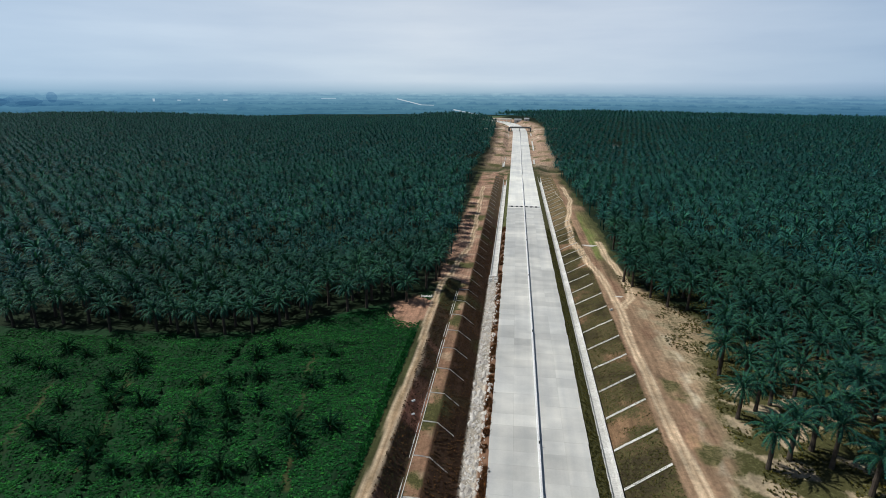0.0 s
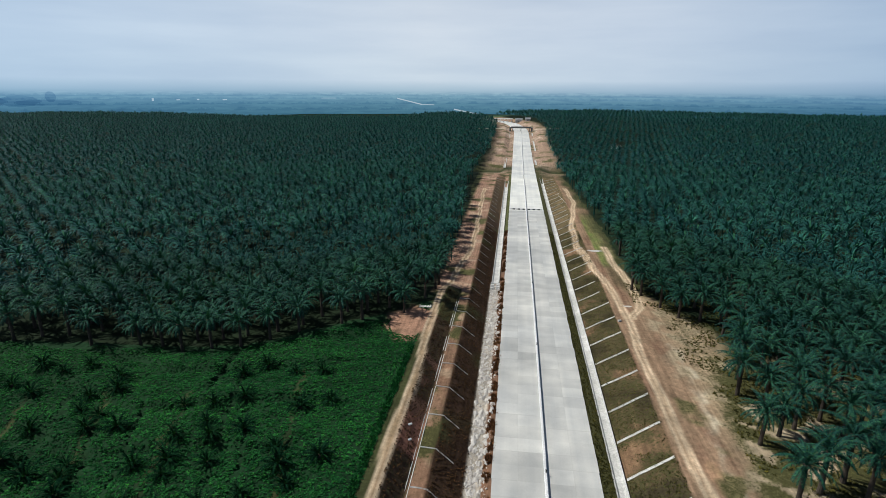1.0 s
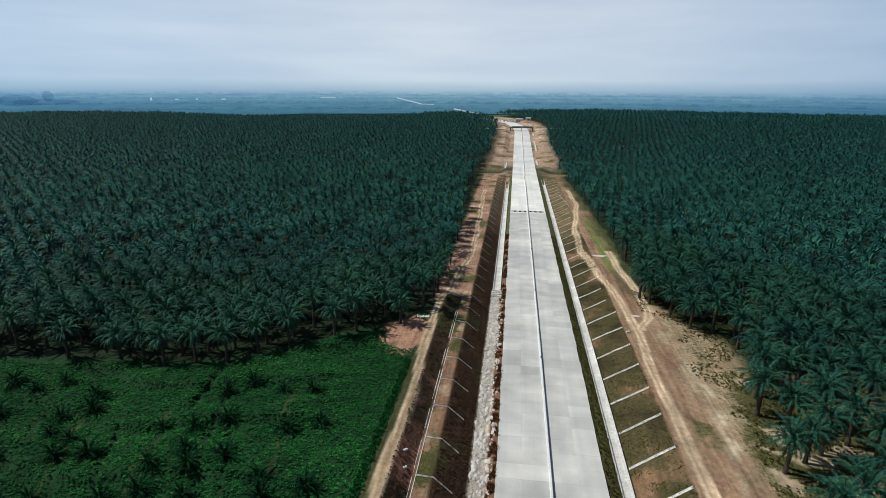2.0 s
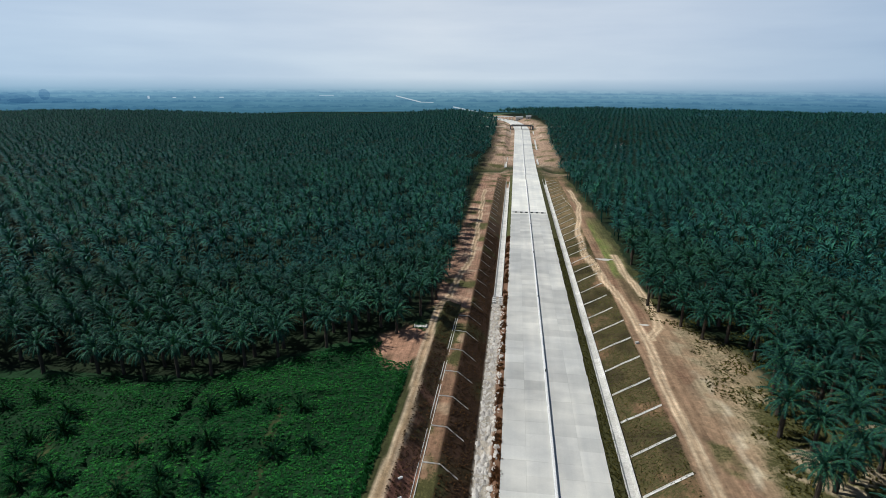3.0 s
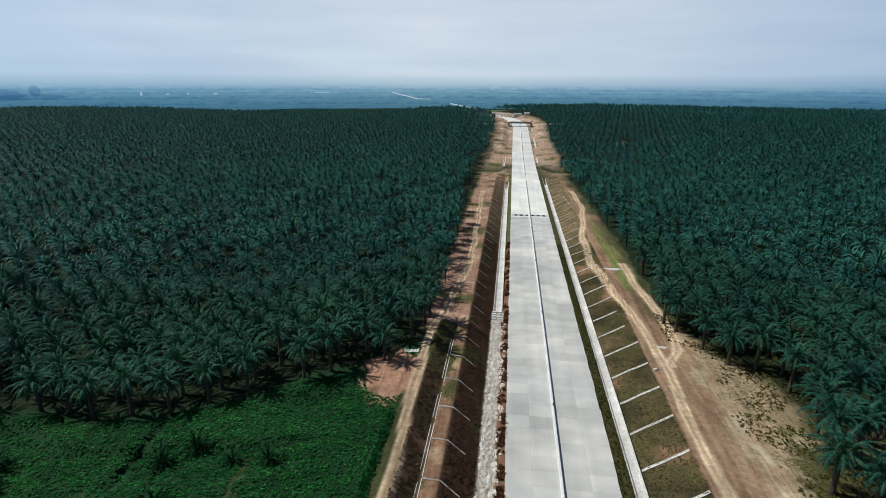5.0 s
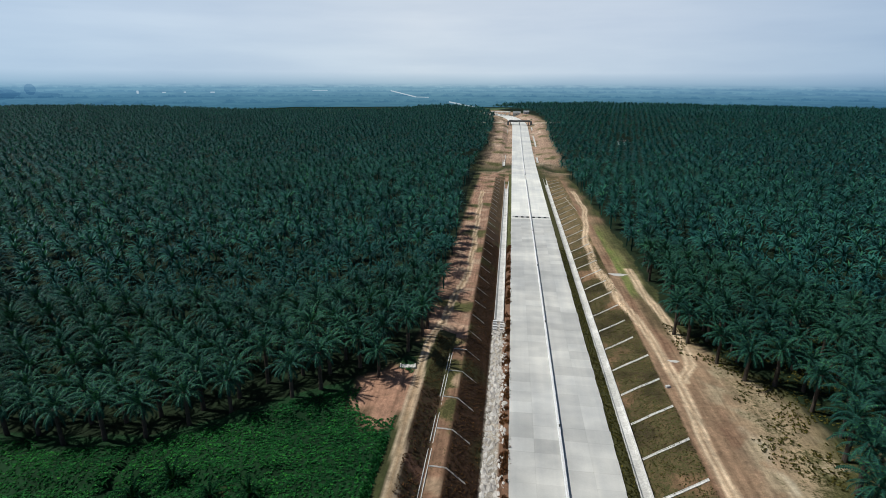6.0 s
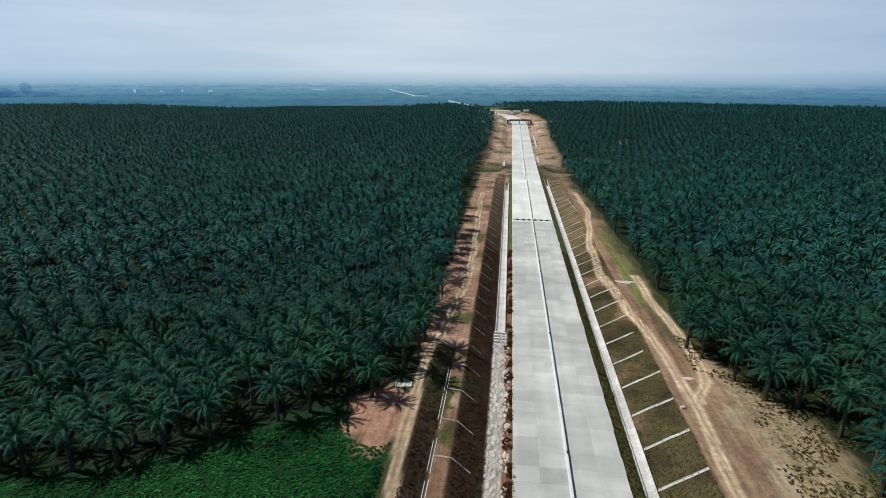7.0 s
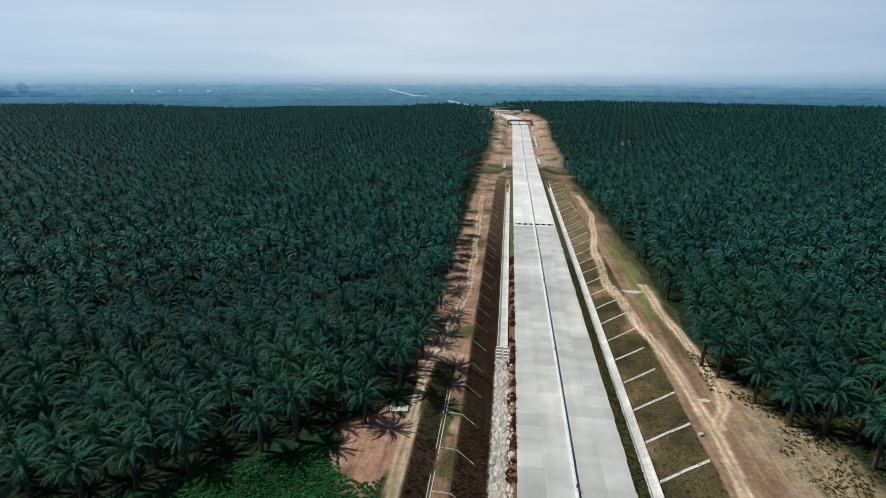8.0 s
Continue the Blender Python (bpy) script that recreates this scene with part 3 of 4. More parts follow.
def barrier_run(y0, y1, step):
    ob = thing("median_barrier", "white concrete safety barrier down the middle of the road", "barrier", "median barriers")
    shared = sweep("barrier_segment", SECTION, [0.0, step - 0.03], BARRIER)
    y = y0
    while y + step <= y1:
        s = part("barrier_segment", shared, ob)
        dz = float(road_z(y + step) - road_z(y))
        s.matrix_basis = pose(float(road_x(y)), y, float(road_z(y)), math.degrees(math.atan2(dz, step)), 0, 0)
        y += step
    return ob


barrier_run(-156, 528, 6.0)
barrier_run(552, 960, 12.0)


def marker_post(y):
    ob = thing("marker_post", "small dark reflector post on the barrier top", "post", "marker posts", (0.0, y, float(road_z(y)) + 0.95))
    bm = bmesh.new()
    bmesh.ops.create_cone(bm, cap_ends=True, segments=8, radius1=0.16, radius2=0.12, depth=0.5, matrix=Matrix.Translation((0, 0, 0.25)))
    part("post", bm_mesh("post", bm, DARK_STEEL), ob)
    part("cap", box_mesh("cap", DARK_STEEL, -0.2, -0.12, 0.5, 0.2, 0.12, 0.72, bevel=0.04), ob)


for y in (114.5, 176.0, 235.5, 296.0, 356.0):
    marker_post(y)


# ---- closure of barricades over both carriageways ----
def barricade(x, dark):
    ob = thing("barricade", "dark plastic road barricade across the lanes" if dark else "white plastic road barricade across the lanes", "barricade", "barricades across the road", (x, 390.5, float(road_z(390))))
    mat = DARK_STEEL if dark else WHITE_PAINT
    part("body", sweep("body", [(-0.3, 0), (-0.3, 0.2), (-0.1, 0.7), (0.1, 0.7), (0.3, 0.2), (0.3, 0)], [0, 1.7], mat), ob).matrix_basis = pose(0.85, 0, 0, 0, 0, 90)
    part("rail", box_mesh("rail", mat, -0.8, -0.06, 0.7, 0.8, 0.06, 0.82, bevel=0.02), ob)


for k in range(6):
    barricade(-10.6 + k * 1.75, k % 2 == 1)
    barricade(1.7 + k * 1.75, k % 2 == 0)


# ---- drains ----
def channel(name, label, x, half, depth, wall, ys, group, mat=DRAIN, lip=0.0, z_of=road_z, piece="lining"):
    """An open concrete channel in pieces along the road, its lip at height lip over z_of."""
    ob = thing(name, label, "drain", group)
    sec = [(-half - wall, lip), (-half, lip), (-half * 0.55, lip - depth), (half * 0.55, lip - depth), (half, lip), (half + wall, lip), (half + wall, lip - depth - 0.3), (-half - wall, lip - depth - 0.3)]
    for a, b in zip(ys[:-1], ys[1:]):
        part(piece, sweep(piece, sec, [a + 0.015, b - 0.015], mat, road_x, z_of), ob).location.x = x
    return ob


channel("roadside_drain", "wide pale concrete lined ditch beside the grass verge", 16.55, 1.15, 0.75, 0.16, np.arange(-154, 548, 8.0), "roadside drains", lip=-0.62)
channel("roadside_drain", "pale concrete lined ditch at the foot of the brown bank", -16.2, 1.5, 0.7, 0.2, np.arange(240, 556, 8.0), "roadside drains", lip=-1.08)
channel("shelf_drain", "narrow white concrete gutter along the bank's shelf", -29.75, 0.3, 0.35, 0.14, np.arange(-123, 212, 6.7), "gutters", lip=3.12)
for x0, ya, yb, w in ((-20.3, 606, 690, 2.2), (-20.0, 860, 990, 1.8), (14.9, 630, 672, 1.6), (17.3, 745, 850, 1.6), (17.6, 900, 940, 1.4)):
    channel("roadside_drain", "short length of pale concrete ditch beside the far road", x0, w / 2, 0.5, 0.2, np.arange(ya, yb, 12.0), "roadside drains", lip=0.1)


def chute(points, width, label):
    """A shallow concrete chute that follows the ground through the given (x, y) points."""
    ob = thing("drain_chute", label, "drain", "drain chutes")
    kerb = min(0.07, width * 0.14)
    for side in (-1, 1):
        bm = bmesh.new()
        prev = None
        for x, y in points:
            z = float(ground_z(x, y))
            o = side * width / 2
            ring = [bm.verts.new((x, y + o + dx, z + dz)) for dx, dz in ((-kerb, -0.25), (-kerb, 0.14), (kerb, 0.14), (kerb, -0.25))]
            if prev:
                for i in range(4):
                    bm.faces.new([prev[i], prev[(i + 1) % 4], ring[(i + 1) % 4], ring[i]])
            else:
                bm.faces.new(ring)
            prev = ring
        bm.faces.new(prev)
        part("kerb", bm_mesh("kerb", bm, DRAIN), ob)
    bm = bmesh.new()
    prev = None
    for x, y in points:
        z = float(ground_z(x, y))
        ring = [bm.verts.new((x, y + dy, z + dz)) for dy, dz in ((-width / 2 + 0.07, -0.2), (-width / 2 + 0.07, 0.05), (width / 2 - 0.07, 0.05), (width / 2 - 0.07, -0.2))]
        if prev:
            for i in range(4):
                bm.faces.new([prev[i], prev[(i + 1) % 4], ring[(i + 1) % 4], ring[i]])
        else:
            bm.faces.new(ring)
        prev = ring
    bm.faces.new(prev)
    part("floor", bm_mesh("floor", bm, DRAIN), ob)


for k in range(-20, 30):
    y = 145.4 + 13.1 * k
    if y > 530:
        break
    reach = 28.6 if y < 215 else 27.0
    chute([(x, y - 2.2 * (reach - x) / 10.0) for x in np.linspace(18.4, reach, 9)], 0.62, "pale concrete drain chute down the grass slope")
for k in range(-21, 26):
    y = 195.2 + 13.1 * k
    if y > 530 or y < -75:
        continue
    pts = [(x, y - 0.25 * (x + 25.6)) for x in np.linspace(-25.4, -21.2, 5)]
    if y < 212:
        pts = [(-29.2, y), (-27.5, y)] + pts
    chute(pts, 0.26, "narrow concrete gutter across the shelf and down the bank")


# check blocks in the left ditch
for k in range(4):
    for s in (-1, 1):
        yb = 233.2 + k * 2.1
        ob = thing("check_block", "white concrete check block in the ditch", "block", "check blocks", (-16.2 + s * 1.25, yb, float(ground_z(-16.2 + s * 1.25, yb)) + 0.02))
        part("block", box_mesh("block", WHITE_PAINT, -0.75, -0.35, -0.1, 0.75, 0.35, 0.75, bevel=0.06), ob)

# puddles beside the track and at its fork
for (cx, cy, rx, ry), label in zip(POOLS, ("pale muddy puddle beside the earth track", "small pale puddle at the track fork")):
    th = np.linspace(0, 2 * math.pi, 40, endpoint=False)
    rad = 1 + 0.16 * np.sin(3 * th) + 0.08 * np.sin(5 * th + 1)
    vs = [(cx, cy, POOL_Z + 0.03)] + [(cx + rx * r * math.cos(a), cy + ry * r * math.sin(a), POOL_Z + 0.03) for a, r in zip(th, rad)]
    tagged(new("puddle", tri_mesh("puddle", vs, [(0, 1 + k, 1 + (k + 1) % 40) for k in range(40)], WATER)), label, "puddle", "", "structure")


# ---- overbridge and toll plaza ----
def overbridge(y):
    z = float(road_z(y))
    ob = thing("overbridge", "dark grey concrete road bridge over the motorway", "bridge", at=(float(road_x(y)), y, z))
    part("deck", sweep("deck", [(-4, 5.4), (-4.3, 6.4), (4.3, 6.4), (4, 5.4)], [-17.0, 17.0], BRIDGE), ob).matrix_basis = pose(0, 0, 0, 0, 0, 90)
    for s in (-4.2, 4.2):
        part("parapet", box_mesh("parapet", BRIDGE, -17.0, s - 0.15, 6.4, 17.0, s + 0.15, 7.2, bevel=0.03), ob)
        part("girder", box_mesh("girder", DARK_STEEL, -16.9, s * 0.7 - 0.3, 4.7, 16.9, s * 0.7 + 0.3, 5.4, bevel=0.03), ob)
    for x in (-14.5, 0.0, 14.5):
        part("pier", box_mesh("pier", BRIDGE, x - 0.45, -3.0, -0.6, x + 0.45, 3.0, 4.7, bevel=0.08), ob)
    for x in (-18.4, 18.4):
        part("abutment", box_mesh("abutment", BRIDGE, x - 1.4, -4.4, -3.0, x + 1.4, 4.4, 6.3, bevel=0.08), ob)


overbridge(962)


def toll_plaza(x, y):
    z = float(ground_z(x, y))
    ob = thing("toll_plaza", "white toll station with a wide canopy roof", "building", at=(x, y, z), turn=12)
    part("canopy", box_mesh("canopy", WHITE_PAINT, -22, -5, 6.2, 22, 5, 7.6, bevel=0.2), ob)
    for k in range(6):
        part("pillar", box_mesh("pillar", WHITE_PAINT, -20 + 8 * k - 0.35, -0.35, -2, -20 + 8 * k + 0.35, 0.35, 6.2, bevel=0.05), ob)
        part("booth", box_mesh("booth", WHITE_PAINT, -20 + 8 * k - 0.9, 1.2, -2, -20 + 8 * k + 0.9, 4.0, 2.7, bevel=0.08), ob)


toll_plaza(-38, 1150)
for x, y, w, d, h in ((-4, 1135, 14, 8, 5), (14, 1140, 10, 8, 4)):
    z = float(ground_z(x, y))
    ob = thing("site_building", "low white building beside the toll station", "building", "site buildings", (x, y, z))
    part("wall", box_mesh("wall", WHITE_PAINT, -w / 2, -d / 2, -1.5, w / 2, d / 2, h, bevel=0.05), ob)
    part("roof", sweep("roof", [(-d / 2 - 0.6, h), (0, h + 1.8), (d / 2 + 0.6, h)], [-w / 2 - 0.5, w / 2 + 0.5], ROOFING), ob).matrix_basis = pose(0, 0, 0, 0, 0, 90)
    part("door", box_mesh("door", DARK_STEEL, -0.6, -d / 2 - 0.05, -0.2, 0.6, -d / 2, 2.1), ob)


def hut(x, y):
    z = float(ground_z(x, y))
    ob = thing("hut", "small pale plantation hut with a reddish roof", "hut", at=(x, y, z), turn=20)
    part("wall", box_mesh("wall", WHITE_PAINT, -5, -3.5, -0.5, 5, 3.5, 3.2, bevel=0.04), ob)
    part("roof", sweep("roof", [(-4.3, 3.1), (0, 5.2), (4.3, 3.1)], [-5.6, 5.6], RED_ROOF), ob).matrix_basis = pose(0, 0, 0, 0, 0, 90)
    part("door", box_mesh("door", DARK_STEEL, -0.5, -3.56, 0.0, 0.5, -3.5, 2.1), ob)
    for dx in (-3, 3):
        part("window", box_mesh("window", DARK_STEEL, dx - 0.7, -3.56, 1.0, dx + 0.7, -3.5, 2.1), ob)


hut(124.5, 762)
z = float(ground_z(-40.2, 191))
ob = thing("culvert_slab", "pale concrete culvert slab beside the earth track", "slab", at=(-40.2, 191, z), turn=8)
part("top", box_mesh("top", DRAIN, -2.2, -0.9, -0.3, 2.2, 0.9, 0.22, bevel=0.04), ob)
for s_ in (-2.0, 2.0):
    part("headwall", box_mesh("headwall", DRAIN, s_ - 0.15, -1.0, -0.3, s_ + 0.15, 1.0, 0.45, bevel=0.03), ob)
ob = thing("concrete_block", "pale broken concrete block at the slope crest", "block", at=(29.6, 193.4, float(ground_z(29.6, 193.4))), turn=25)
part("block", box_mesh("block", DRAIN, -0.6, -0.4, -0.2, 0.6, 0.4, 0.5, bevel=0.1), ob)
for x, y, w in ((-32.8, 121.5, 0.8), (-31.9, 116.8, 0.6)):
    ob = thing("concrete_debris", "white broken concrete lying on the red slip", "debris", "debris on the slip", (x, y, float(ground_z(x, y))), 40)
    part("chunk", box_mesh("chunk", WHITE_PAINT, -w, -0.25, -0.2, w, 0.25, 0.25, bevel=0.1), ob)
chute([(25.6 + 3.0 * t, 446 - 47 * t) for t in np.linspace(0, 1, 14)], 1.0, "pale concrete gutter along the far slope")


# ---- oil palms ----
def palm_crown(rng, fronds, length, stations, leaflets, height, upright=0.0, slim=1.0, only=None):
    """Corners and triangles of a feather-leaved crown whose heart is at the given height."""
    V, T = [], []
    count = 0
    for f in range(fronds) if only is None else (only,):
        s = (f + 0.5) / fronds
        az = f * 2.39996 + rng.uniform(-0.25, 0.25) if only is None else 0.0
        el = radians(84 - 108 * s ** 0.85 + rng.uniform(-8, 8) + upright * 10)
        bend = radians(rng.uniform(78, 116)) * (0.55 + 0.6 * (1 - abs(s - 0.45))) * (1 - 0.35 * max(0.0, s - 0.6))
        L = length * (0.72 + 0.34 * math.sin(math.pi * min(1, s + 0.22))) * rng.uniform(0.9, 1.08)
        out = np.array([math.cos(az), math.sin(az), 0.0])
        side = np.array([-math.sin(az), math.cos(az), 0.0])
        twist = rng.uniform(-0.35, 0.35)
        pts, dirs = [], []
        pos = np.array([0.0, 0.0, height]) + out * 0.25
        for j in range(stations + 1):
            t = j / stations
            a = el - bend * t ** 1.3
            d = out * math.cos(a) + np.array([0, 0, math.sin(a)])
            pts.append(pos.copy())
            dirs.append(d)
            pos = pos + d * (L / stations)
        pts, dirs = np.array(pts), np.array(dirs)
        if leaflets > 0:
            # midrib, then a blade for each pair of leaflets
            for j in range(0, stations):
                w0, w1 = 0.13 * (1 - j / stations) + 0.02, 0.13 * (1 - (j + 1) / stations) + 0.02
                V += [pts[j] - side * w0, pts[j] + side * w0, pts[j + 1] + side * w1, pts[j + 1] - side * w1]
                T += [(count, count + 1, count + 2), (count, count + 2, count + 3)]
                count += 4
            for j in range(1, leaflets + 1):
                t = 0.16 + 0.84 * j / leaflets
                q = t * stations
                i0 = min(int(q), stations - 1)
                base = pts[i0] + (pts[i0 + 1] - pts[i0]) * (q - i0)
                d = dirs[i0]
                wide = (0.22 + 0.50 * math.sin(math.pi * min(1.0, 0.12 + 0.88 * t) ** 0.8)) * length / 6.0
                up = np.cross(side, d)
                for sgn in (-1, 1):
                    sd = side * math.cos(twist) * sgn + up * math.sin(twist) * sgn
                    tip = base + sd * wide * rng.uniform(0.85, 1.1) + d * wide * 0.45 - np.array([0, 0, 1]) * wide * rng.uniform(0.2, 0.7)
                    half = d * (0.66 * L / leaflets)
                    V += [base - half * 0.5, base + half * 0.7, tip]
                    T.append((count, count + 1, count + 2))
                    count += 3
        else:
            prof = [0.12 + 0.75 * math.sin(math.pi * min(1.0, 0.1 + 0.88 * j / stations)) for j in range(stations + 1)]
            row = []
            if leaflets < 0:
                for j in range(stations + 1):
                    w = prof[j] * length / 6.0 * slim
                    V += [pts[j] - side * w, pts[j] + side * w - np.array([0, 0, 0.4 * w])]
                V[-2:] = [V[-1]]
                for j in range(stations - 1):
                    a = count + 2 * j
                    T += [(a, a + 1, a + 3), (a, a + 3, a + 2)]
                a = count + 2 * stations - 2
                T.append((a, a + 1, a + 2))
                count += 2 * stations + 1
                continue
            for j in range(stations + 1):
                w = prof[j] * length / 6.0 * slim
                drop = np.array([0, 0, -0.5 * w])
                V += [pts[j] - side * w + drop, pts[j], pts[j] + side * w + drop]
                row.append(count)
                count += 3
            for j in range(stations):
                a, b = row[j], row[j + 1]
                T += [(a, a + 1, b + 1), (a, b + 1, b), (a + 1, a + 2, b + 2), (a + 1, b + 2, b + 1)]
    return np.array(V), np.array(T)


def palm_trunk(rng, height, r0, r1, sides=9, rings=7):
    bm = bmesh.new()
    prev = None
    lean = rng.uniform(-0.25, 0.25, 2)
    for j in range(rings + 1):
        t = j / rings
        r = (r0 * (1 - t) + r1 * t) * (1.25 if j == 0 else 1.0) * (1.12 if j % 2 else 0.94) * (1.3 if j == rings else 1)
        ring = [bm.verts.new((lean[0] * t + r * math.cos(2 * math.pi * k / sides), lean[1] * t + r * math.sin(2 * math.pi * k / sides), -0.4 + (height + 0.6) * t)) for k in range(sides)]
        if prev:
            for k in range(sides):
                bm.faces.new([prev[k], prev[(k + 1) % sides], ring[(k + 1) % sides], ring[k]])
        prev = ring
    bm.faces.new(prev)
    return bm_mesh("trunk", bm, TRUNK)


prng = np.random.default_rng(11)
PALMS = []
for k in range(5):
    h = 8.0 + 0.5 * k
    V, T = palm_crown(prng, 36, 6.3, 6, 16, h, 0.9)
    PALMS.append((tri_mesh("crown", V, T, EDGE_LEAF), palm_trunk(prng, h, 0.46, 0.42)))
YOUNG = []
for k in range(3):
    V, T = palm_crown(prng, 26, 3.0, 5, 10, 0.6, 0.6)
    YOUNG.append((tri_mesh("crown", V, T, YOUNG_LEAF), palm_trunk(prng, 0.35, 0.3, 0.2, 7, 3)))


FRONDS = []
for f in range(36):
    V, T = palm_crown(prng, 36, 6.2, 6, 18, 0.0, 0.5, only=f)
    FRONDS.append(tri_mesh("frond", V, T, EDGE_LEAF))


def palm(kind, x, y, size, label, group, single_fronds=False):
    crown, trunk = kind
    ob = thing("oil_palm", label, "palm tree", group, (x, y, float(ground_z(x, y))), prng.uniform(0, 360))
    ob.scale = (size, size, size * prng.uniform(0.92, 1.08))
    part("trunk", trunk, ob)
    if single_fronds:
        top = 8.0 + 0.5 * PALMS.index(kind)
        for f in range(36):
            part("frond", FRONDS[f], ob).matrix_basis = pose(0, 0, top, 0, 0, math.degrees(f * 2.39996) + prng.uniform(-14, 14))
    else:
        part("crown", crown, ob)
    return ob


# palms that stand clear at the right-hand edge of the plantation
LONE = [(49.6, 126.4), (48.8, 107.1), (55.0, 111.2), (61.6, 115.3), (62.8, 109.4), (82.2, 141.5), (66.5, 101.7), (56.3, 157.8), (62.0, 186.5), (63.6, 176.7), (51.4, 199.8), (58.1, 197.6), (47.1, 208.5), (42.6, 220.5), (40.2, 226.5), (52.5, 148.0), (57.5, 143.5), (63.5, 160.5), (66.0, 146.5), (59.5, 168.0), (55.5, 130.5), (60.5, 134.0), (71.0, 122.0), (75.0, 108.0), (68.5, 138.5), (70.0, 152.5), (43.6, 234.0)]
for k, (x, y) in enumerate(LONE):
    palm(PALMS[k % 5], x, y, 1.0 + 0.06 * (k % 4), "mature oil palm standing clear at the plantation edge", "palms at the plantation edge", True)

FRONT = [(-78.4, 165.6), (-66.0, 172.6), (-60.2, 177.2), (-47.0, 185.0), (-112.6, 153.2), (-144.6, 153.2), (-94.5, 156.5), (-103.5, 155.0), (-128.0, 154.5), (-86.5, 161.0)]
for k, (x, y) in enumerate(FRONT):
    palm(PALMS[(k + 2) % 5], x, y, 0.98 + 0.05 * (k % 3), "mature oil palm in the plantation's front row beside the creeper field", "palms at the plantation edge", True)

FIELD = [(-144.9, 113.9), (-155.9, 128.7), (-145.8, 125.5), (-136.7, 122.4), (-145.8, 136.1), (-137.6, 134.2), (-132.7, 139.0), (-121.4, 124.5), (-119.3, 133.9), (-114.9, 127.2), (-118.2, 117.6), (-111.8, 116.2), (-122.8, 107.4), (-109.5, 109.3), (-101.8, 110.3), (-91.4, 121.4), (-83.3, 121.7), (-76.7, 125.0), (-83.4, 137.1), (-78.7, 142.5), (-68.3, 138.3), (-60.8, 139.3), (-53.7, 125.9), (-60.6, 122.6), (-70.4, 112.0), (-80.5, 113.3), (-84.4, 106.8), (-76.0, 107.3), (-118.8, 96.0), (-109.2, 92.3), (-103.6, 96.9), (-101.0, 92.3), (-98.2, 87.6), (-87.7, 96.9), (-81.1, 98.9), (-78.4, 93.4), (-71.9, 99.0), (-60.2, 106.5), (-49.5, 105.0), (-57.0, 100.6), (-53.5, 96.3), (-89.8, 85.0), (-82.3, 85.6), (-75.3, 85.2), (-66.9, 87.2), (-60.4, 90.9)]
for k, (x, y) in enumerate(FIELD):
    palm(YOUNG[k % 3], x, y, 1.08 + 0.12 * (k % 5), "young stemless oil palm among green creeper", "young palms in the field")

# the plantation on its staggered grid
gi, gj = np.meshgrid(np.arange(-250, 251), np.arange(-250, 251))
ax, ay = gi * 8.8 + (gj % 2) * 4.4, gj * 7.6
rot = radians(19)
P = np.stack([(ax * math.cos(rot) - ay * math.sin(rot)).ravel() - 200, (ax * math.sin(rot) + ay * math.cos(rot)).ravel() + 700], 1)
P = P[(P[:, 1] > 60) & (P[:, 1] < 1330) & (P[:, 0] > -1.09 * P[:, 1] - 30) & (P[:, 0] < 0.64 * P[:, 1] + 35)]
P = P + np.random.default_rng(5).uniform(-1.7, 1.7, P.shape)
U = P[:, 0] - road_x(P[:, 1])
left = (U < line(P[:, 1], LEFT_EDGE) - 1.5) & (P[:, 1] > line(P[:, 0], LEFT_FRONT) + 1.5)
right = (U > line(P[:, 1], RIGHT_EDGE) + 1.0)
P = P[left | right]
EDGE_PALMS = np.array(LONE + FRONT)
clear = np.min(np.hypot(P[:, None, 0] - EDGE_PALMS[None, :, 0], P[:, None, 1] - EDGE_PALMS[None, :, 1]), axis=1) > 6.0
clear = clear & (np.hypot(P[:, 0] - 123, (P[:, 1] - 752) * 0.6) > 13)
P = P[clear & (np.random.default_rng(8).random(len(P)) > 0.012)]
# those along the plantation's front are single trees
lead = np.where(P[:, 0] < 0, np.maximum(P[:, 1] - line(P[:, 0], LEFT_FRONT), 0) * (P[:, 0] > -190) + 400 * (P[:, 0] <= -190), P[:, 0] * 0.6 + np.abs(P[:, 1] - 190) * 0.5 - 25)
order = np.argsort(lead)
SINGLE, REST = P[order[:270]], P[order[270:]]
for k, (x, y) in enumerate(SINGLE):
    palm(PALMS[k % 5], x, y, prng.uniform(0.92, 1.15), "mature dark green oil palm in a plantation row", "plantation palms", k < 40)


def stand(name, where, kinds, mat, seed):
    """Many palms as one mesh."""
    r = np.random.default_rng(seed)
    pick = r.integers(0, len(kinds), len(where))
    VV, TT, off = [], [], 0
    zs = ground_z(where[:, 0], where[:, 1])
    for k, (V, T) in enumerate(kinds):
        w = where[pick == k]
        z = zs[pick == k]
        a, s = r.uniform(0, 2 * math.pi, len(w)), r.uniform(0.74, 1.12, len(w))
        c, d = (np.cos(a) * s)[:, None], (np.sin(a) * s)[:, None]
        X = c * V[None, :, 0] - d * V[None, :, 1] + w[:, None, 0]
        Y = d * V[None, :, 0] + c * V[None, :, 1] + w[:, None, 1]
        Z = V[None, :, 2] * s[:, None] * r.uniform(0.9, 1.1, len(w))[:, None] + z[:, None]
        VV.append(np.stack([X, Y, Z], 2).reshape(-1, 3))
        TT.append((T[None] + (np.arange(len(w)) * len(V))[:, None, None] + off).reshape(-1, 3))
        off += len(w) * len(V)
    ob = new(name, tri_mesh(name, np.concatenate(VV), np.concatenate(TT), mat))
    return tagged(ob, "dark green oil palm plantation stretching into the distance", "palm plantation", "", "stuff")


